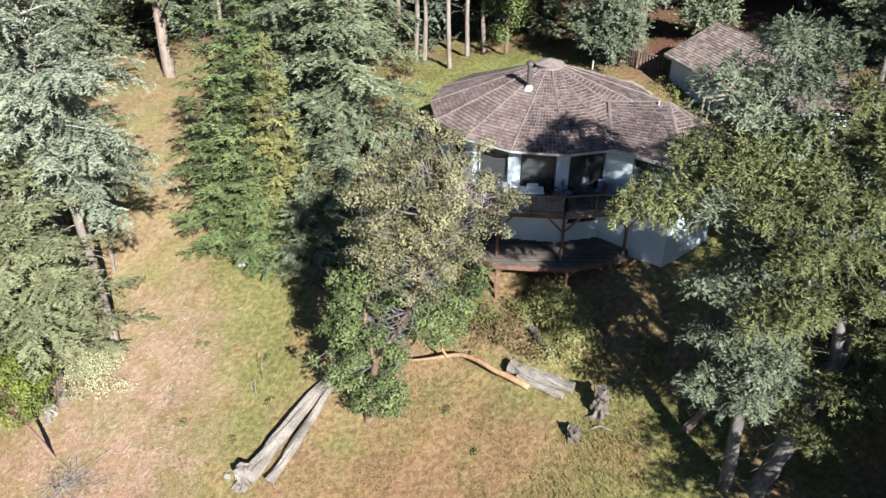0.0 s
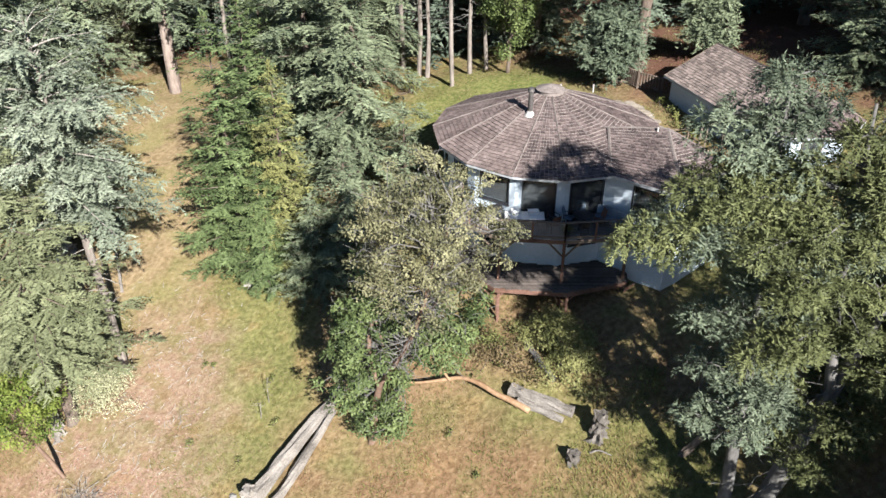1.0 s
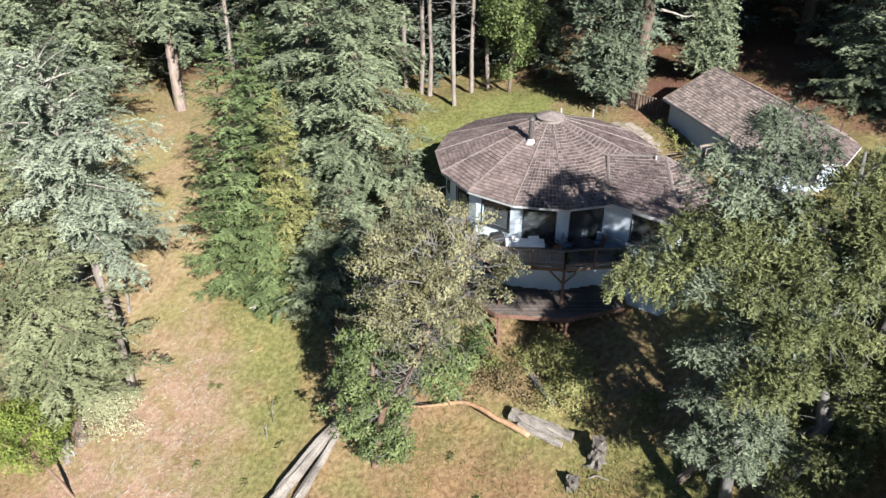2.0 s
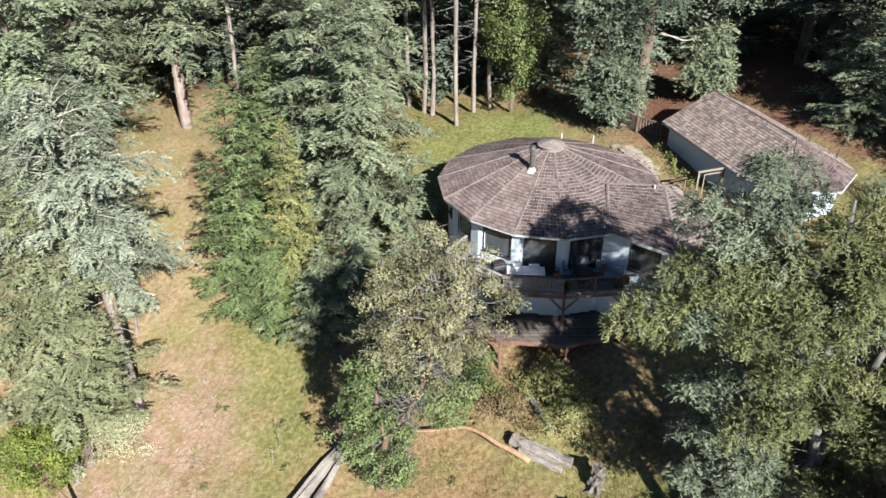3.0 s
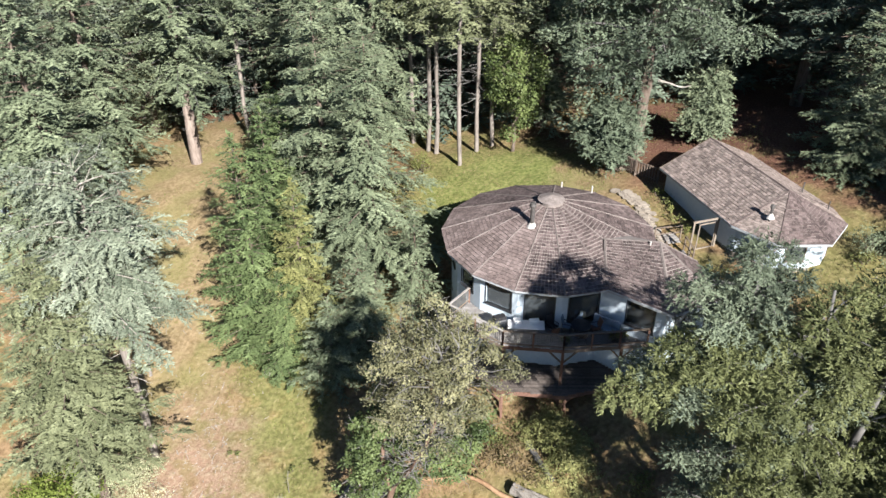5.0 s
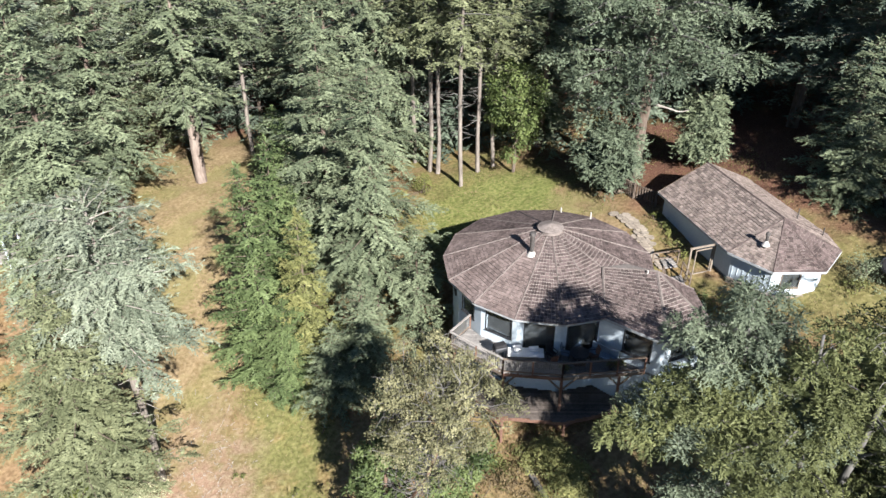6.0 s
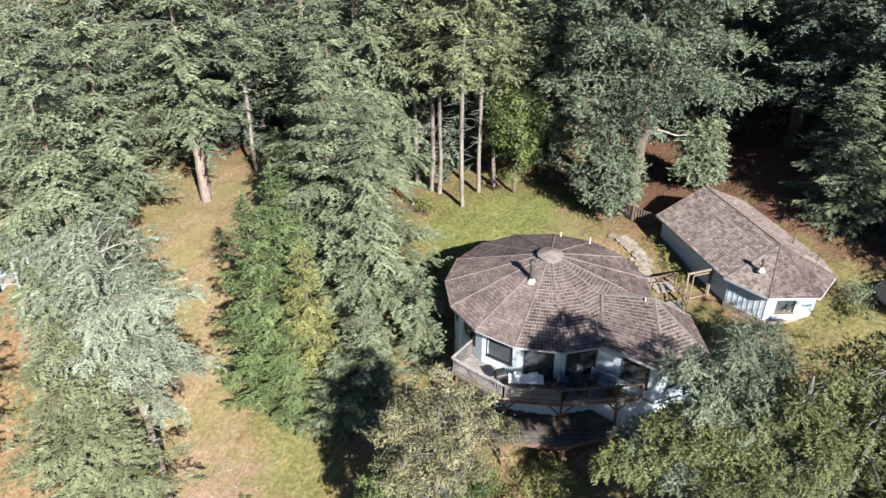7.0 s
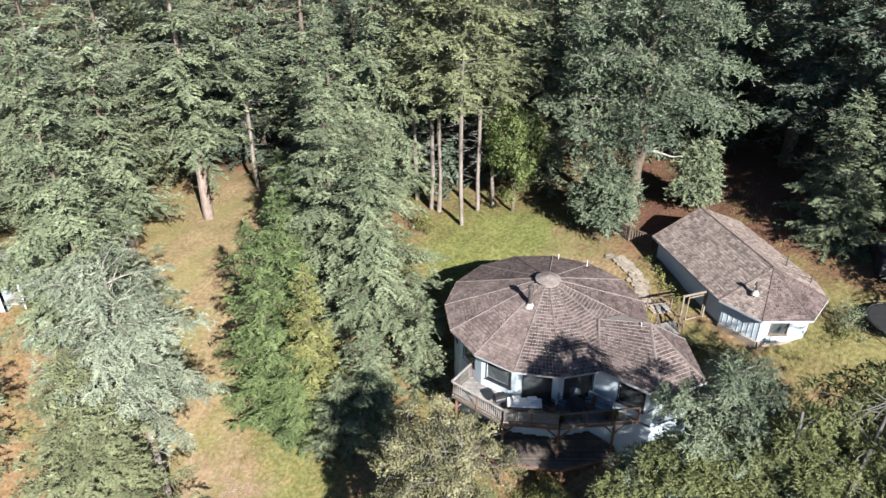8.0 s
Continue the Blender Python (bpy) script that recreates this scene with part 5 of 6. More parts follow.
def build_broad_trees():
    # the madrone before the deck: a crooked red trunk, an olive crown high up and green leaves low down
    st = [curve_stem([(0, 0, -0.4), (0.2, 0.1, 1.6), (0.5, 0.0, 3.6), (1.4, -0.5, 5.4), (2.2, -0.9, 7.2), (2.9, -1.1, 9.6), (3.3, -1.1, 12.5)], 0.22, 0.05),
          curve_stem([(0.5, 0.0, 3.6), (0.0, 0.4, 6.0), (1.0, 0.2, 9.0), (1.6, 0.2, 11.5)], 0.11, 0.04),
          curve_stem([(1.4, -0.5, 5.4), (3.2, 0.4, 8.0), (4.4, 0.6, 10.5)], 0.11, 0.04)]
    skirt = [(2.4 + 2.6 * math.sin(2.4 * i) * (0.5 + 0.009 * i), -0.5 + 2.0 * math.cos(2.4 * i), 8.6 + 0.09 * i) for i in range(34)]
    plant_broad("madrone_tree", broad_geometry(21, st, (2.8, -0.6, 12.4), (3.0, 2.5, 3.2), 200, 0.40, 900, 0.12, 0.055, limb_r=0.04, lower=-0.85, hollow=0.25, flat=0.65, extra=skirt, twigs=300), BARK_RED, MADRONE_OLIVE,
                (-3.6, 26.4), "crooked red-barked madrone with an olive crown before the deck", BARK_GREY)
    st = [curve_stem([(0, 0, -0.3), (0.3, -0.1, 2.0), (0.9, -0.3, 4.2), (0.4, -0.2, 6.6)], 0.12, 0.05), curve_stem([(0, 0, 0.4), (1.4, 0.2, 2.4), (3.0, 0.3, 5.0)], 0.09, 0.04)]
    right = [(3.2 + 1.9 * math.sin(2.4 * i) * (0.5 + 0.01 * i), 0.0 + 1.4 * math.cos(2.4 * i), 6.2 + 0.055 * (i - 26)) for i in range(56)]
    foot = [(0.5 + 1.0 * math.sin(2.4 * i), -0.9 + 0.5 * math.cos(2.4 * i), 0.5 + 0.10 * i) for i in range(14)]
    plant_broad("madrone_tree", broad_geometry(22, st, (-0.1, -0.3, 5.0), (1.9, 1.7, 4.0), 110, 0.46, 760, 0.17, 0.082, limb_r=0.035, lower=-0.95, extra=right + foot, flat=0.62), BARK_RED, MADRONE_GREEN,
                (-3.5, 27.2), "low bushy madrone with lush green leaves", BARK_GREY)
    # the great firs at the right: two grey trunks that lean apart
    st = [curve_stem([(0, 0, -0.5), (-0.1, 0.3, 3.0), (0.0, 1.0, 7.0), (0.0, 2.4, 12.0), (0.1, 3.6, 17.0)], 0.30, 0.05)]
    ends = whorl_ends(23, st[0][0], 30, 11.6, 17.0, 3.5, 0.10, lambda u: 1.0 - 0.62 * u, (1.22, 0.85))
    ends += whorl_ends(25, st[0][0], 14, 6.4, 11.2, 2.5, 0.45, lambda u: 0.75 + 0.3 * u, (1, 0.8))
    ends += whorl_ends(32, st[0][0], 9, 4.6, 7.2, 1.9, 0.30, lambda u: 1.0, (1, 0.8))
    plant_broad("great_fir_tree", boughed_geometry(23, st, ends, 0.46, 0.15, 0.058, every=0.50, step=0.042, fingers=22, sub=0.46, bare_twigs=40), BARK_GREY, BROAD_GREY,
                (11.3, 20.6), "large fir with a pale grey trunk and grey-green foliage", BARK_GREY)
    st = [curve_stem([(0, 0, -0.5), (0.9, 0.3, 3.0), (1.9, 0.8, 6.0), (3.2, 1.2, 10.0), (4.0, 1.7, 17.4)], 0.42, 0.06),
          curve_stem([(1.9, 0.8, 6.0), (1.5, 1.2, 9.0), (1.1, 1.6, 13.0), (0.9, 1.9, 16.8)], 0.22, 0.05)]
    ends = [(-6.1, 2.4, 11.5), (-5.0, 2.0, 11.4), (-4.4, 2.9, 13.6), (-3.4, 1.8, 13.2), (-2.7, -0.2, 12.6), (-0.7, -0.3, 13.2), (-1.6, -0.7, 11.4), (-2.2, -0.6, 8.8), (-1.2, -1.0, 9.4)]
    ends += whorl_ends(24, st[1][0], 22, 9.0, 16.6, 2.7, 0.20, lambda u: 1.0 - 0.55 * u, (1.0, 0.75))
    ends += whorl_ends(31, st[0][0], 25, 7.4, 17.2, 3.6, 0.22, lambda u: 1.0 - 0.5 * u, (1.0, 0.75))
    ends += whorl_ends(26, st[0][0], 10, 5.2, 9.0, 2.8, 0.30, lambda u: 1.0, (1.0, 0.7))
    ends += whorl_ends(33, st[0][0], 9, 4.0, 6.6, 2.6, 0.30, lambda u: 1.0, (1.0, 0.7))
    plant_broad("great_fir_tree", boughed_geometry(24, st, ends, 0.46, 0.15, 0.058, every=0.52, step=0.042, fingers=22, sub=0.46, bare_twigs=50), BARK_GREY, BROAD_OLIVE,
                (12.3, 20.2), "large fir with a leaning grey trunk and yellow-green foliage", BARK_GREY)
    st = [curve_stem([(0, 0, -0.5), (0.5, 0.2, 4.0), (0.3, 0.0, 8.0), (0.0, 0.2, 11.0)], 0.30, 0.06)]
    ends = whorl_ends(27, st[0][0], 56, 2.6, 10.8, 4.2, 0.15, lambda u: math.sqrt(max(0.1, 1 - ((u - 0.35) / 0.75) ** 2)))
    plant_broad("great_fir_tree", boughed_geometry(25, st, ends, 0.62, 0.22, 0.09, every=0.9, step=0.075, fingers=13, sub=0.8), BARK_GREY, BROAD_OLIVE,
                (19.6, 26.0), "large fir with mottled green and brownish foliage", BARK_GREY)
    # a bright maple behind the lawn, and the bushy ends of boughs behind the outbuilding
    st = [curve_stem([(0, 0, -0.3), (0.2, 0, 3), (0.0, 0.2, 7)], 0.16, 0.05)]
    plant_broad("maple_tree", broad_geometry(26, st, (0, 0, 6.0), (2.0, 1.8, 4.2), 60, 0.75, 330, 0.19, 0.13, limb_r=0.05, lower=-0.9), BARK, MAPLE, (4.9, 58.4), "young maple with bright green leaves")
    st = [curve_stem([(0, 0, -0.3), (0.2, 0, 2), (0.0, 0.2, 4)], 0.14, 0.05)]
    plant_broad("young_fir_tree", boughed_geometry(27, st, whorl_ends(29, st[0][0], 42, 1.5, 5.2, 2.2, 0.22, lambda u: math.sqrt(max(0.1, 1 - ((u - 0.4) / 0.75) ** 2))), 0.62, 0.26, 0.11, limb_r=0.03, every=0.6, step=0.075, fingers=11), BARK, FIR_DEEP, (11.8, 53.2), "rounded young fir beside the fence")
    plant_broad("young_fir_tree", boughed_geometry(28, st, whorl_ends(30, st[0][0], 30, 1.4, 5.8, 1.45, 0.25, lambda u: math.sqrt(max(0.1, 1 - ((u - 0.4) / 0.75) ** 2))), 0.60, 0.28, 0.12, limb_r=0.03, every=0.6, step=0.08, fingers=11), BARK, FIR, (19.0, 55.0), "rounded young fir behind the outbuilding")
    # the small orange-stemmed madrone at the meadow's edge
    st = [curve_stem([(0, 0, -0.3), (-0.5, 0.1, 1.1), (-1.0, 0.0, 2.6), (-1.3, -0.2, 4.0)], 0.12, 0.06)]
    plant_broad("small_madrone_tree", broad_geometry(29, st, (-1.3, -0.1, 4.9), (2.1, 1.8, 1.8), 84, 0.52, 640, 0.14, 0.07, limb_r=0.04, lower=-0.9), BARK_RED, MADRONE_BRIGHT, (-19.6, 26.9),
                "small leaning madrone with an orange stem and bright leaves")


build_broad_trees()


# ---- shrubs, grass and weeds ----
def shrub(x, y, w, h, material, label, name="shrub", seed=0, n=14, leaf_len=0.14, leaf_wid=0.06, per=200, group=""):
    rng = np.random.default_rng(seed)
    t = thing(name, label, "shrub", group)
    cs = np.column_stack((rng.standard_normal((n, 2)) * w * 0.42, h * (0.25 + 0.6 * rng.random(n))))
    cs[:, 2] *= np.clip(1.15 - (np.hypot(cs[:, 0], cs[:, 1]) / w) ** 2, 0.3, 1)
    stems = [ring_tube(limb(rng, (c[0] * 0.2, c[1] * 0.2, -0.1), c, 0.3, 5), np.linspace(0.03, 0.008, 5), 4, i, 0.0) for i, c in enumerate(cs)]
    tagged(part("branchwork", mesh_of("branchwork", *joined(stems), BARK), None, t), kind="stuff")
    v, tone, corners = clumps(rng, cs, w * (0.22 + 0.18 * rng.random(n)), per / max(0.1, w * w * 0.12) ** 0.3, leaf_len, leaf_wid)
    part("foliage", leaf_mesh("foliage", v, material, corners, tone), None, t)
    t.location = (x, y, gz(x, y))
    return t


def build_shrubs():
    shrub(-18.9, 31.2, 2.2, 1.7, CREAM, "low bush covered in cream blossom", "blossom_bush", 1, 34, 0.085, 0.05, 420)
    shrub(6.1, 29.2, 1.7, 2.3, SHRUB_OLIVE, "leafy bush below the deck", seed=2, n=44, leaf_len=0.11, leaf_wid=0.055, per=480)
    shrub(5.4, 30.6, 1.5, 2.0, SHRUB_OLIVE, "sunlit olive bush below the deck", seed=3, n=40, leaf_len=0.11, leaf_wid=0.055, per=480)
    shrub(6.3, 28.4, 1.3, 1.4, SHRUB_OLIVE, "sunlit olive bush below the deck", seed=13, n=34, leaf_len=0.11, leaf_wid=0.055, per=480)
    shrub(2.4, 30.2, 1.4, 1.0, SHRUB, "low leafy growth beside the fallen branch", seed=14, n=20)
    shrub(3.3, 29.4, 1.7, 1.1, DRY_LEAF, "heap of dry brush with brown leaves", "brush_pile", 4, 22)
    shrub(1.9, 30.6, 1.3, 1.2, DRY_LEAF, "heap of dry brush with brown leaves", "brush_pile", 5, 16)
    shrub(9.6, 26.8, 1.1, 0.9, SHRUB, "low bush in the trees' shade", seed=6)
    shrub(17.6, 22.8, 1.9, 2.4, DRY_LEAF, "bush with brownish leaves under the large tree", seed=7, n=24)
    shrub(20.5, 24.5, 2.2, 3.0, SHRUB, "tall bush at the wood's edge", seed=8, n=28)
    for i, (x, y, w, h) in enumerate(((25.4, 39.9, 1.5, 1.8), (24.6, 38.8, 0.9, 0.9), (16.6, 39.4, 1.1, 1.1), (17.9, 38.3, 1.2, 1.0), (15.4, 40.2, 0.9, 0.9))):
        shrub(x, y, w, h, (FIR, SHRUB, SHRUB, SHRUB, MADRONE_GREEN)[i], "leafy shrub beside the outbuilding", seed=20 + i, n=18, group="shrubs by the outbuilding")
    for i, (x, y) in enumerate(((14.6, 48.4), (14.9, 47.4), (15.1, 46.4), (15.3, 45.4), (15.5, 44.3))):
        shrub(x, y, 0.7, 0.6, SHRUB if i % 2 else GRASS_GREEN, "low plants in the bed along the path", "garden_plant", 30 + i, 9, group="plants in the bed")
    for i, (x, y, w, h) in enumerate(((0.3, 26.1, 0.35, 0.4), (1.5, 23.9, 0.25, 0.3), (9.2, 24.0, 0.4, 0.4), (-13.0, 27.6, 0.4, 0.35), (-13.3, 32.0, 0.35, 0.25), (-12.7, 31.9, 0.25, 0.2), (-9.2, 30.6, 0.35, 0.4), (-8.6, 28.2, 0.3, 0.35), (-10.3, 26.3, 0.35, 0.3), (-8.1, 34.2, 0.45, 1.1))):
        shrub(x, y, w, h, SHRUB, "dark weed in the dry grass", "weed", 40 + i, 6, 0.12, 0.05, group="weeds in the meadow")
    for i, (x, y, w, h) in enumerate(((-2.6, 56.2, 1.3, 1.9), (-4.4, 53.0, 1.4, 2.4), (-3.4, 49.2, 1.3, 1.6))):
        shrub(x, y, w, h, SHRUB if i else GRASS_GREEN, "leafy bush at the lawn's edge", seed=50 + i, n=20, group="bushes by the lawn")
    for i in range(16):
        rng = np.random.default_rng(100 + i)
        shrub(-50 + 6.8 * i + rng.random() * 3, 70 + rng.random() * 8, 1.6, 1.5, FIR if i % 2 else SHRUB, "undergrowth in the wood", "undergrowth", 60 + i, 12, 0.22, 0.10, 120, "undergrowth")


build_shrubs()


def build_grass():
    rng = np.random.default_rng(9)
    for name, material, count, seed, lab in (("dry_grass", GRASS, 70000, 1, "tufts of dry straw-coloured grass"), ("green_grass", GRASS_GREEN, 90000, 2, "tufts of green grass")):
        x = rng.random(count * 3) * 52 - 28
        y = 18 + rng.random(count * 3) ** 1.7 * 48
        patchy = np.sin(x * 0.55 + 1.3 * seed) * np.sin(y * 0.47 + seed) + 0.5 * np.sin(x * 1.3 - y * 0.9 + seed)
        keep = patchy + rng.standard_normal(count * 3) * 0.5 > np.where(np.hypot((x - 6.5) / 6, (y - 23.5) / 4) < 1, -0.6 if seed == 2 else 0.6, 0.0 if seed == 1 else 0.35)
        inside = np.hypot(x - HC.x, y - HC.y) < 6.0
        inside |= (np.hypot(x - 20.8, y - 42.3) < 3.6) | ((np.abs((x - 19.5) * 0.953 + (y - 46.4) * 0.301) < 3.5) & (np.abs((x - 19.5) * 0.301 - (y - 46.4) * 0.953) < 4.5))
        inside |= ((x + 16.8) / 3.4) ** 2 + ((y - 30.5) / 7.0) ** 2 < rng.random(len(x))
        x, y = (a[keep & ~inside][:count] for a in (x, y))
        k = len(x)
        p = np.column_stack((x, y, ground(x, y) - 0.02))
        d = np.column_stack((rng.standard_normal((k, 2)) * 0.55, 0.75 + 0.3 * rng.random(k)))
        me = leaf_mesh(name, sprays(p, d, rng.standard_normal((k, 3)), (0.08 + 0.17 * rng.random(k) ** 2) * (1 + 0.9 * np.exp(-((x - 7.5) / 4) ** 2 - ((y - 22.5) / 3) ** 2)), 0.022 + 0.03 * rng.random(k)), material, 3, 0.5 + 0.25 * np.sin(x * 0.8) * np.sin(y * 0.7) + 0.15 * rng.standard_normal(k))
        tagged(new(name, me), lab, "grass", kind="stuff")


build_grass()


# ---- logs, stumps and dead wood ----
def log(name, path, r0, r1, material, label, category="log", group="", sides=14, rough=0.15):
    p, r = curve_stem(path, r0, r1)
    t = tagged(part(name, mesh_of(name, *ring_tube(p, r, sides, len(path) + int(10 * r0), rough), material), None), label, category, group)
    return t


def on(x, y, up=0.0):
    return (x, y, gz(x, y) + up)


def stump(x, y, r, h, material, label, lean=(0, 0), seed=0):
    t = thing("stump", label, "stump", at=(x, y, gz(x, y)))
    p = [(0, 0, -0.25), (lean[0] * 0.3, lean[1] * 0.3, h * 0.3), (lean[0], lean[1], h)]
    q, _ = curve_stem(p, 1, 1)
    rr = r * np.interp(np.linspace(0, 1, len(q)), (0, 0.3, 1), (1.5, 1.05, 0.9))
    v, f = ring_tube(q, rr, 16, seed, 0.30)
    v = np.array(v, float)
    crest = v[:, 2] > h - 0.02
    v[crest, 2] += 0.16 * h * np.sin(np.arctan2(v[crest, 1] - lean[1], v[crest, 0] - lean[0]) * 3 + seed) + 0.06 * np.sin(np.arange(crest.sum()) * 2.7)
    part("trunk", mesh_of("trunk", v, f, material), None, t)
    bm = bmesh.new()
    bmesh.ops.create_cone(bm, cap_ends=True, segments=12, radius1=r * 0.70, radius2=r * 0.62, depth=0.05, matrix=pose(lean[0], lean[1], h - 0.02))
    part("core", bm, material, t, "rotten core of the stump")
    return t


def build_dead_wood():
    log("log", [on(-9.15, 24.15, 0.35), on(-7.6, 26.2, 0.34), on(-5.3, 29.3, 0.28)], 0.37, 0.26, WEATHERED, "long weathered grey log on the slope", group="fallen logs")
    log("log", [on(-8.0, 23.85, 0.22), on(-7.0, 25.5, 0.2), on(-5.6, 28.2, 0.2)], 0.24, 0.17, WEATHERED, "thinner weathered log beside a larger one", group="fallen logs")
    stump(-9.35, 24.2, 0.32, 0.95, WEATHERED, "upright grey stump at the end of a log", (0.05, 0.05), 3)
    log("log", [on(3.2, 27.75, 0.30), on(4.4, 27.0, 0.30), on(6.0, 26.1, 0.28)], 0.30, 0.26, WEATHERED, "weathered split log in the grass", group="fallen logs")
    log("log", [on(3.5, 27.1, 0.2), on(5.5, 25.85, 0.2)], 0.20, 0.17, WEATHERED, "weathered split log in the grass", group="fallen logs")
    log("log", [on(4.1, 30.2, 0.25), on(4.6, 29.2, 0.25), on(5.3, 27.9, 0.2)], 0.16, 0.13, BARK_GREY, "dark fallen log in the brush", group="fallen logs")
    t = thing("fallen_branch", "bent orange madrone branch lying in an arc", "branch", at=on(4.2, 26.4))
    base = Vector(on(4.2, 26.4))
    p, r = curve_stem([on(4.01, 26.52, 0.18), on(3.19, 27.00, 0.40), on(2.49, 27.36, 0.60), on(1.68, 27.94, 0.85), on(0.82, 28.40, 0.95), on(-0.19, 28.55, 0.75), on(-1.36, 28.54, 0.65), on(-2.25, 28.74, 0.80)], 0.17, 0.05)
    set_at(part("stem", mesh_of("stem", *ring_tube(p, r, 10, 4, 0.06), BARK_ORANGE, True), None, t), base)
    p, r = curve_stem([on(0.22, 28.40, 0.85), on(-0.13, 28.40, 1.55), on(0.02, 28.50, 2.35), on(1.02, 28.70, 2.65)], 0.075, 0.03)
    set_at(part("side_branch", mesh_of("side_branch", *ring_tube(p, r, 8, 5, 0.06), BARK_ORANGE, True), None, t), base)
    stump(6.95, 24.9, 0.34, 1.25, STUMP, "tall weathered grey stump beside logs", (0.1, 0.2), 5)
    stump(5.72, 23.85, 0.27, 0.55, STUMP, "short hollow grey stump in the grass", (0, 0), 6)
    stump(-20.7, 29.2, 0.30, 1.1, WEATHERED, "pale splintered stump leaning in dry grass", (-0.5, 0.6), 7)
    stump(-11.7, 37.2, 0.25, 0.6, DEAD, "pale stump at the foot of a cedar", (0.1, 0.0), 8)
    stump(-24.6, 41.4, 0.55, 0.9, DEAD, "broad pale stump among dead wood", (0.0, 0.1), 9)
    log("dead_pole", [on(-19.9, 38.1, 0.0), on(-20.4, 39.6, 1.2), on(-21.0, 41.0, 2.4)], 0.09, 0.07, WEATHERED, "pale pole leaning beside the track", "pole")
    log("dead_pole", [on(6.5, 24.1, 0.06), on(6.9, 24.15, 0.12), on(7.4, 23.8, 0.08)], 0.045, 0.03, WEATHERED, "pale fallen stick in the grass", "stick")
    log("bare_trunk", [on(-24.6, 42.2, -0.2), on(-24.9, 42.6, 2.6), on(-25.3, 43.0, 5.0)], 0.24, 0.2, BARK, "bare brown trunk beside the track", "trunk")
    log("bare_trunk", [on(11.3, 25.2, -0.2), on(11.3, 25.3, 3.0), on(11.35, 25.4, 5.0)], 0.10, 0.07, BARK_GREY, "slim dead trunk in the shade", "trunk")
    for x, y, h in ((-9.2, 29.4, 1.7), (-9.5, 28.6, 1.1), (-13.9, 28.9, 0.9)):
        t = thing("dead_sapling", "thin grey dead sapling standing in dry grass", "sapling", "dead saplings", at=on(x, y))
        q = np.random.default_rng(int(h * 10))
        part("stem", mesh_of("stem", *ring_tube(limb(q, (0, 0, -0.1), (0.1, 0.05, h), 0.15, 7), np.linspace(0.025, 0.008, 7), 5, 1, 0.0), WEATHERED), None, t)
        for i in range(7):
            z = h * (0.3 + 0.09 * i)
            e = np.array((q.standard_normal() * 0.28, q.standard_normal() * 0.28, 0.16))
            part("twig", mesh_of("twig", *ring_tube(limb(q, (0.1 * z / h, 0.05 * z / h, z), np.array((0.1 * z / h, 0.05 * z / h, z)) + e, 0.3, 4), np.linspace(0.010, 0.004, 4), 4, i, 0.0), WEATHERED), None, t)
    log("leaning_trunk", [on(10.3, 23.4, -0.1), on(11.3, 23.3, 1.5), on(12.1, 23.0, 3.2)], 0.16, 0.12, BARK, "leaning trunk under the large tree", "trunk")
    log("broken_bough", [(14.2, 21.5, 5.6), (14.9, 21.3, 5.2), (15.7, 21.2, 4.9)], 0.07, 0.04, DEAD, "broken pale bough hanging in the tree", "branch")
    log("broken_bough", [(15.0, 54.5, 11.0), (16.0, 54.3, 10.8), (16.7, 54.3, 10.5), (17.4, 54.2, 10.7)], 0.09, 0.03, DEAD, "bare white bough sticking out of the big fir", "branch")
    rng = np.random.default_rng(31)
    sticks = []
    for i in range(420):
        x, y = -16.8 + rng.standard_normal() * 2.3, 30.5 + rng.standard_normal() * 4.2
        a, L = rng.random() * 6.3, 0.10 + 0.45 * rng.random() ** 3
        sticks.append(ring_tube(np.array([on(x, y, 0.03), on(x + math.cos(a) * L, y + math.sin(a) * L, 0.04)]), [0.02, 0.012], 4, i, 0))
    tagged(part("sticks", mesh_of("sticks", *joined(sticks), DEAD), None), "scattered sticks and wood chips on bare ground", "sticks", kind="stuff")
    twigs = []
    for i in range(150):
        x, y = -18.3 + rng.standard_normal() * 0.7, 25.4 + rng.standard_normal() * 0.4
        a, L, h = rng.random() * 6.3, 0.3 + 0.8 * rng.random(), 0.35 * rng.random()
        twigs.append(ring_tube(np.array([on(x, y, h), on(x + math.cos(a) * L, y + math.sin(a) * L, h + 0.15 * rng.standard_normal())]), [0.016, 0.008], 4, i, 0))
    tagged(part("brush_heap", mesh_of("brush_heap", *joined(twigs), WEATHERED), None), "heap of pale dead twigs on the meadow", "brush", kind="stuff")
    for i, (x, y, r) in enumerate(((-25.6, 40.4, 0.7), (-24.2, 40.3, 0.45), (-12.9, 23.4, 0.3), (-10.2, 24.6, 0.18))):
        bm = bmesh.new()
        bmesh.ops.create_icosphere(bm, subdivisions=3, radius=r)
        for v in bm.verts:
            v.co *= 1 + 0.35 * (noise.noise(v.co * 1.6 / r + Vector((i * 7, 0, 0))))
            v.co.z *= 0.65
        ob = part("rock", bm, ROCK)
        ob.location = on(x, y, r * 0.25)
        tagged(ob, "weathered grey rock half sunk in the ground", "rock", "rocks")

    bm = bmesh.new()
    bmesh.ops.create_grid(bm, x_segments=14, y_segments=10, size=1.0)
    for v in bm.verts:
        v.co.x *= 0.9 + 0.2 * noise.noise(v.co * 1.3)
        v.co.y *= 0.6
        v.co.z = 0.22 + 0.28 * noise.noise(v.co * 2.1 + Vector((3, 1, 0))) + 0.12 * noise.noise(v.co * 5)
    bmesh.ops.solidify(bm, geom=bm.faces[:], thickness=0.02)
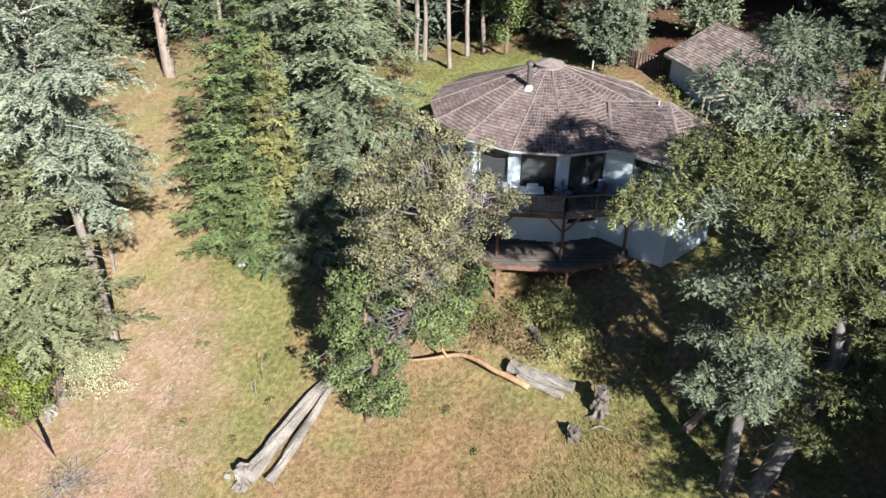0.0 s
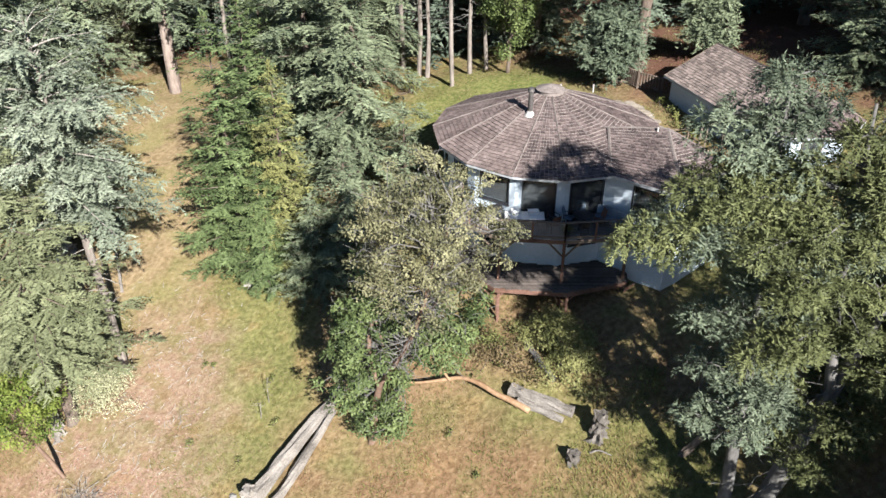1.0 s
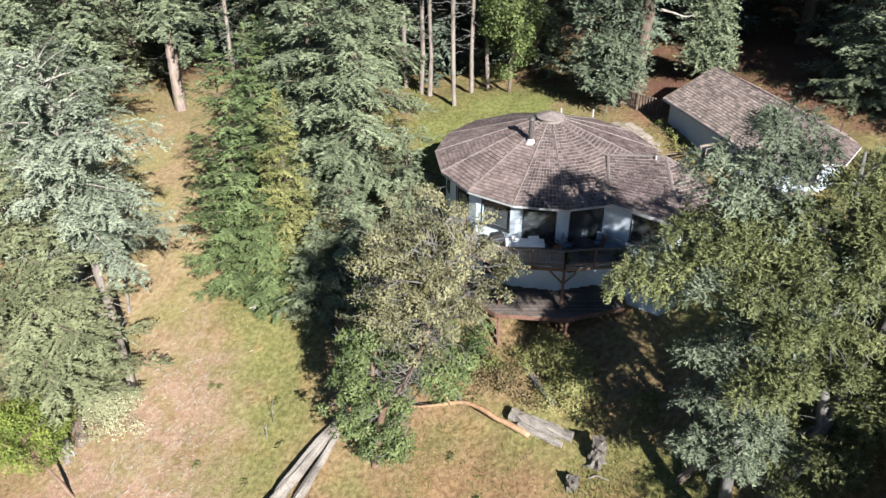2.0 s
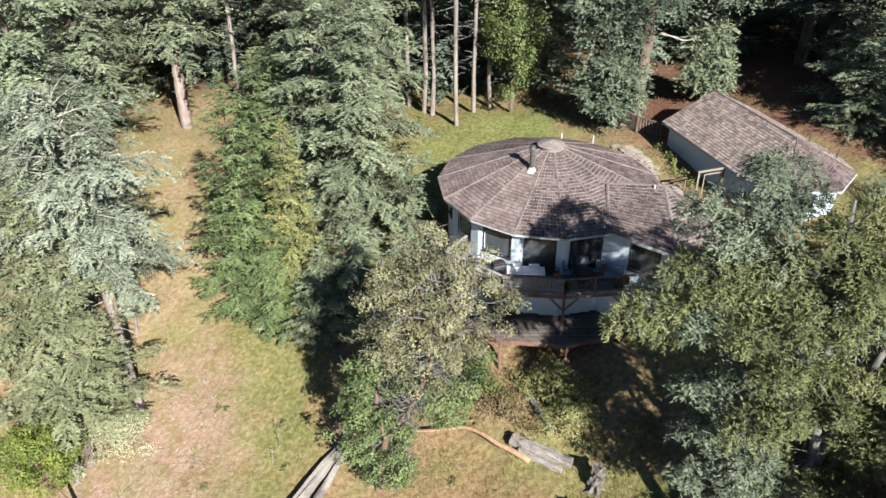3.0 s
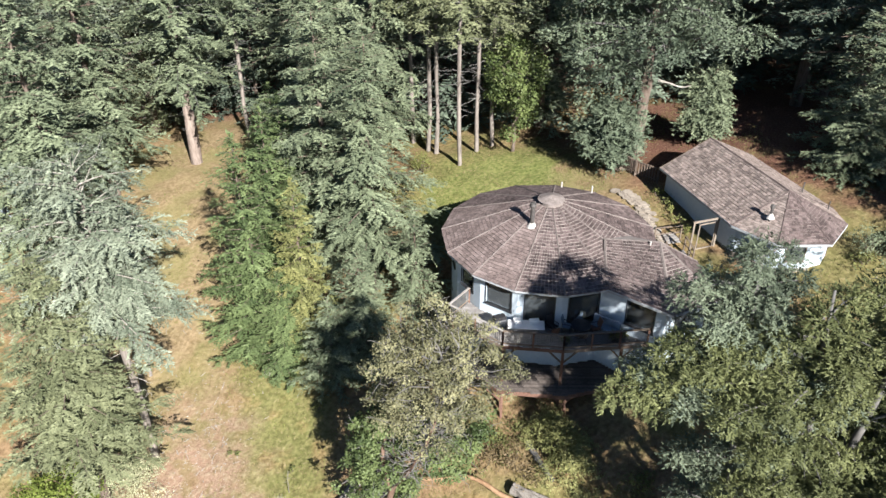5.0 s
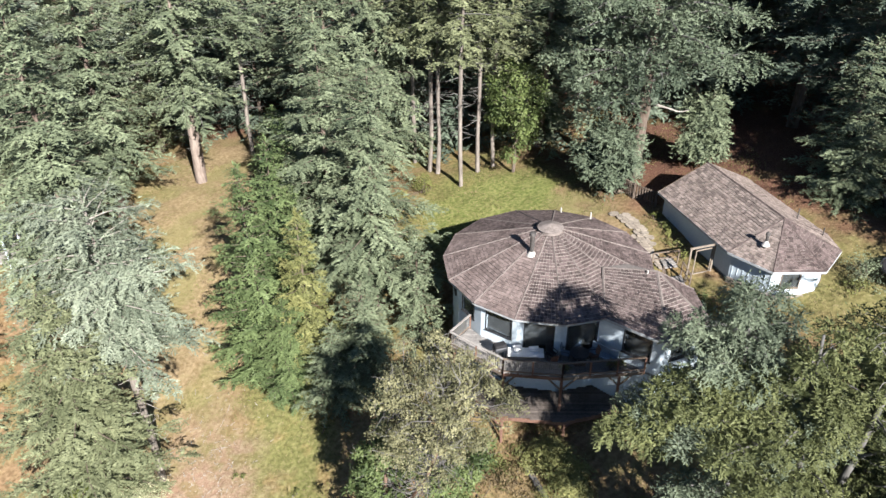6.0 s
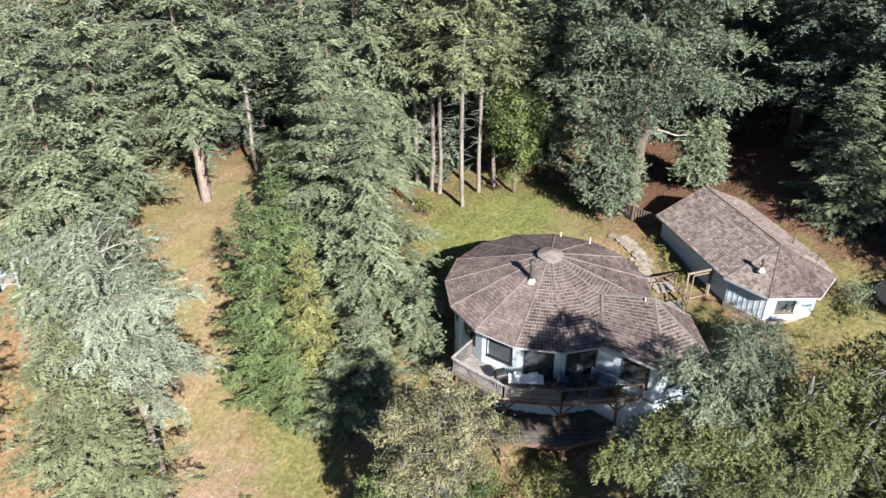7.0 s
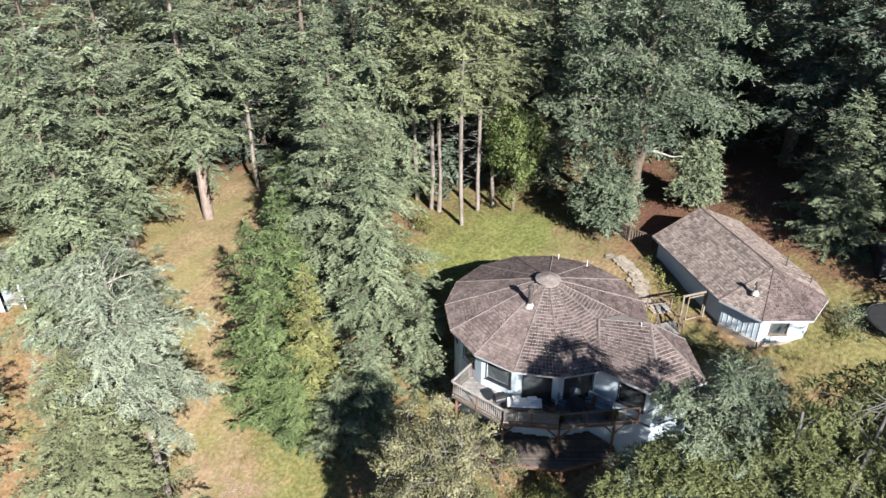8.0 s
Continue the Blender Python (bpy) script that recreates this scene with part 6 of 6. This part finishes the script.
    ob = part("plastic_sheet", bm, PLASTIC)
    ob.location = on(-24.9, 41.6, 0.15)
    ob.rotation_euler = (0.1, 0, 0.9)
    tagged(ob, "crumpled white plastic sheet among the dead wood", "sheet")


build_dead_wood()


# ---- fence, gate, path and things by the outbuilding ----
def build_yard():
    f = thing("fence", "dark weathered board fence behind the lawn", "fence")
    pts = [(10.4, 56.6), (11.5, 54.7), (12.6, 52.9), (13.5, 51.5), (14.9, 50.2)]
    for a, b in zip(pts, pts[1:]):
        za, zb = gz(*a), gz(*b)
        timber("post", (*a, za - 0.2), (*a, za + 1.35), 0.10, 0.10, BARK, f)
        for h in (0.3, 1.15):
            timber("rail", (*a, za + h), (*b, zb + h), 0.04, 0.09, BARK, f)
        for i in range(9):
            s = (i + 0.5) / 9
            x, y, z = a[0] + (b[0] - a[0]) * s, a[1] + (b[1] - a[1]) * s, za + (zb - za) * s
            timber("board", (x, y, z + 0.08), (x, y, z + 1.25), 0.13, 0.022, BARK, f, 0.003)
    timber("post", (*pts[-1], gz(*pts[-1]) - 0.2), (*pts[-1], gz(*pts[-1]) + 1.35), 0.10, 0.10, BARK, f)
    w = thing("woodpile", "heap of split firewood against the fence", "firewood")
    rng = np.random.default_rng(3)
    for i in range(46):
        s = rng.random()
        x, y = 10.9 + 1.6 * s + rng.standard_normal() * 0.18, 54.6 - 2.6 * s + rng.standard_normal() * 0.18
        z = gz(x, y) + 0.10 + 0.42 * rng.random()
        a = rng.random() * 3.1
        v, fs = ring_tube(np.array([(x - 0.2 * math.cos(a), y - 0.2 * math.sin(a), z), (x + 0.2 * math.cos(a), y + 0.2 * math.sin(a), z + 0.05)]), [0.085, 0.085], 6, i, 0.2)
        part("billet", mesh_of("billet", v, fs, BARK if i % 3 else TIMBER), None, w)
    g = thing("garden_gate", "pale timber gate frame with an open mesh gate", "gate")
    a, b = (15.15, 41.85), (16.85, 42.45)
    for x, y in (a, b):
        timber("post", (x, y, gz(x, y) - 0.2), (x, y, 6.25), 0.11, 0.11, GATEWOOD, g)
    timber("beam", (a[0] - 0.1, a[1] - 0.03, 6.2), (b[0] + 0.15, b[1] + 0.05, 6.2), 0.11, 0.11, GATEWOOD, g)
    c, d = (15.6, 42.1), (16.75, 42.5)
    for h in (4.1, 5.9):
        timber("gate_rail", (*c, h), (*d, h), 0.06, 0.08, GATEWOOD, g)
    for x, y in (c, d):
        timber("gate_stile", (x, y, 4.1), (x, y, 5.94), 0.07, 0.07, GATEWOOD, g)
    s = thing("landing", "small timber landing with steps and handrails beside the house", "landing")
    for i in range(9):
        timber("plank", (13.35, 40.2 + 0.16 * i, 4.0), (14.9, 40.75 + 0.16 * i, 4.0), 0.15, 0.035, DECK, s, 0.003)
    for i in range(4):
        timber("step", (14.0 - 0.03 * i, 43.0 + 0.3 * i, 4.02 + 0.03 * i), (14.9 - 0.03 * i, 43.2 + 0.3 * i, 4.02 + 0.03 * i), 0.26, 0.05, DECK, s, 0.003)
    for (x0, y0), (x1, y1) in (((13.3, 40.0), (13.5, 41.6)), ((15.0, 40.6), (14.9, 42.2)), ((13.2, 43.2), (15.0, 43.6))):
        for x, y in ((x0, y0), (x1, y1)):
            timber("post", (x, y, gz(x, y) - 0.1), (x, y, 5.0), 0.09, 0.09, TIMBER, s)
        timber("handrail", (x0, y0, 5.0), (x1, y1, 5.0), 0.10, 0.05, TIMBER, s)
        timber("handrail", (x0, y0, 4.5), (x1, y1, 4.5), 0.04, 0.08, TIMBER, s)
    path = thing("garden_path", "curved path of pale flat stones", "path", kind="structure")
    line, _ = curve_stem([(11.9, 49.7, 0), (12.7, 48.8, 0), (13.2, 47.6, 0), (13.4, 46.0, 0), (13.6, 44.6, 0), (14.0, 43.2, 0)], 1, 1)
    for i in range(110):
        c = line[int(rng.random() * (len(line) - 1))] + (*(rng.standard_normal(2) * 0.20), 0)
        k = 7
        r = 0.20 + 0.14 * rng.random()
        ang = np.linspace(0, 2 * np.pi, k, endpoint=False) + rng.random(k) * 0.5
        bm = bmesh.new()
        slab(bm, [(r * math.cos(q) * (0.8 + 0.4 * rng.random()), r * math.sin(q) * (0.8 + 0.4 * rng.random())) for q in ang], -0.05, 0.02)
        ob = part("stone", bm, STONE, path)
        ob.location = (c[0], c[1], gz(c[0], c[1]) + 0.03 + 0.002 * (i % 9))
    t = thing("trampoline", "round black trampoline on a metal ring", "trampoline")
    bm = bmesh.new()
    bmesh.ops.create_cone(bm, cap_ends=True, segments=40, radius1=1.75, radius2=1.75, depth=0.02, matrix=pose(0, 0, 0.80))
    part("mat", bm, BLACK, t)
    ring = np.array([(1.85 * math.cos(a), 1.85 * math.sin(a), 0.80) for a in np.linspace(0, 2 * np.pi, 41)])
    part("ring", mesh_of("ring", *ring_tube(ring, np.full(41, 0.05), 6, 1, 0), DARK_METAL), None, t)
    for i in range(6):
        a = i * math.pi / 3
        timber("leg", (1.85 * math.cos(a), 1.85 * math.sin(a), -0.2), (1.85 * math.cos(a), 1.85 * math.sin(a), 0.78), 0.05, 0.05, DARK_METAL, t, 0.004)
    t.location = on(27.9, 39.2)


def build_car():
    c = thing("parked_car", "grey car parked in the shade beside the wood", "car")
    bm = bmesh.new()
    side = [(-2.1, 0.35), (2.1, 0.35), (2.15, 0.80), (1.2, 0.98), (0.55, 1.45), (-1.5, 1.48), (-2.1, 1.0)]
    for y in (-0.85, 0.85):
        for x, z in side:
            bm.verts.new((x, y * (0.86 if z > 1.2 else 1.0), z))
    bm.verts.ensure_lookup_table()
    k = len(side)
    bm.faces.new(bm.verts[:k])
    bm.faces.new(bm.verts[k:][::-1])
    for i in range(k):
        bm.faces.new((bm.verts[i], bm.verts[(i + 1) % k], bm.verts[k + (i + 1) % k], bm.verts[k + i]))
    bmesh.ops.recalc_face_normals(bm, faces=bm.faces)
    bmesh.ops.bevel(bm, geom=bm.edges[:], offset=0.07, segments=2, affect="EDGES", profile=0.6)
    part("body", bm, DARK_METAL, c)
    for y in (-0.80, 0.80):
        bm = bmesh.new()
        obox(bm, (-0.45, y, 1.2), (0.8, 0, 0), (0, 0.025, 0), (0, 0, 0.16))
        part("side_window", bm, BLACK, c)
    for x in (-1.35, 1.35):
        for y in (-0.78, 0.78):
            bm = bmesh.new()
            bmesh.ops.create_cone(bm, cap_ends=True, segments=20, radius1=0.34, radius2=0.34, depth=0.2, matrix=pose(x, y, 0.34, 90, 0, 0))
            part("wheel", bm, BLACK, c)
    c.matrix_world = pose(29.7, 45.0, gz(29.7, 45.0), 0, 0, 75)


build_yard()
build_car()


def build_cabin():
    c = thing("cabin", "white cabin with a grey roof and a porch among the firs", "cabin")
    g = gz(-36.5, 52) + 0.4
    a, b, d, e = (-41.0, 49.6), (-36.4, 49.6), (-36.4, 53.8), (-41.0, 53.8)
    for p, q, o in ((a, b, [(2.6, 3.9, g + 1.0, g + 2.1)]), (b, d, [(0.8, 2.2, g + 0.9, g + 2.1)]), (d, e, []), (e, a, [])):
        wall_panel(c, p, q, g - 0.6, g + 2.6, o)
    for y0, y1 in ((49.2, 51.7), (54.2, 51.7)):
        bm = bmesh.new()
        pts = [(-41.5, y0, g + 2.55), (-35.8, y0, g + 2.55), (-35.8, y1, g + 3.7), (-41.5, y1, g + 3.7)]
        roof_plane(bm, pts)
        part("roof", bm, ROCK, c)
    for y in (49.7, 51.7, 53.7):
        timber("porch_post", (-34.8, y, g - 0.3), (-34.8, y, g + 2.3), 0.12, 0.12, WHITE, c)
    timber("porch_beam", (-34.8, 49.5, g + 2.35), (-34.8, 53.9, g + 2.35), 0.12, 0.16, WHITE, c)
    timber("porch_floor", (-35.5, 49.5, g + 0.25), (-35.5, 53.9, g + 0.25), 1.6, 0.12, LATTICE, c)


build_cabin()


# ---- the shingles of both roofs ----
def build_shingles():
    front, left_facets, rest = [], [], []
    for k in range(-7, 8):
        lined = -2 < k < 5                                       # lichened joints show on the side towards the meadow
        q = shingle_field(rim(k, HR + 0.05, EAVE_Z), rim(k + 1, HR + 0.05, EAVE_Z), rim(k, 0.62, APEX_Z - 0.225), rim(k + 1, 0.62, APEX_Z - 0.225), 27, 11 if k == 0 else 12, gap=0.026 if lined else 0.012, line=0.17 if lined else 0.06, seed=k + 40)
        # four facets on the left get the paler pinkish shingles
        (front if k == 0 else left_facets if k in (-2, -3, -4, -5) else rest).extend(q)
    for i, (a, b, c, d) in enumerate(wing_planes):
        rest += shingle_field(a, b, c, d, 19, 0, 0.24, gap=0.028, line=0.17, seed=80 + i)
    shingles_joined(round_house, rest, SHINGLE)
    shingles_joined(round_house, left_facets, SHINGLE_PINKISH)
    shingles_joined(outbuilding, outbuilding_fields[0], SHINGLE_TAN)
    shingles_joined(outbuilding, outbuilding_fields[1], SHINGLE)
    shingles_single(round_house, front, SHINGLE_EACH)


build_shingles()
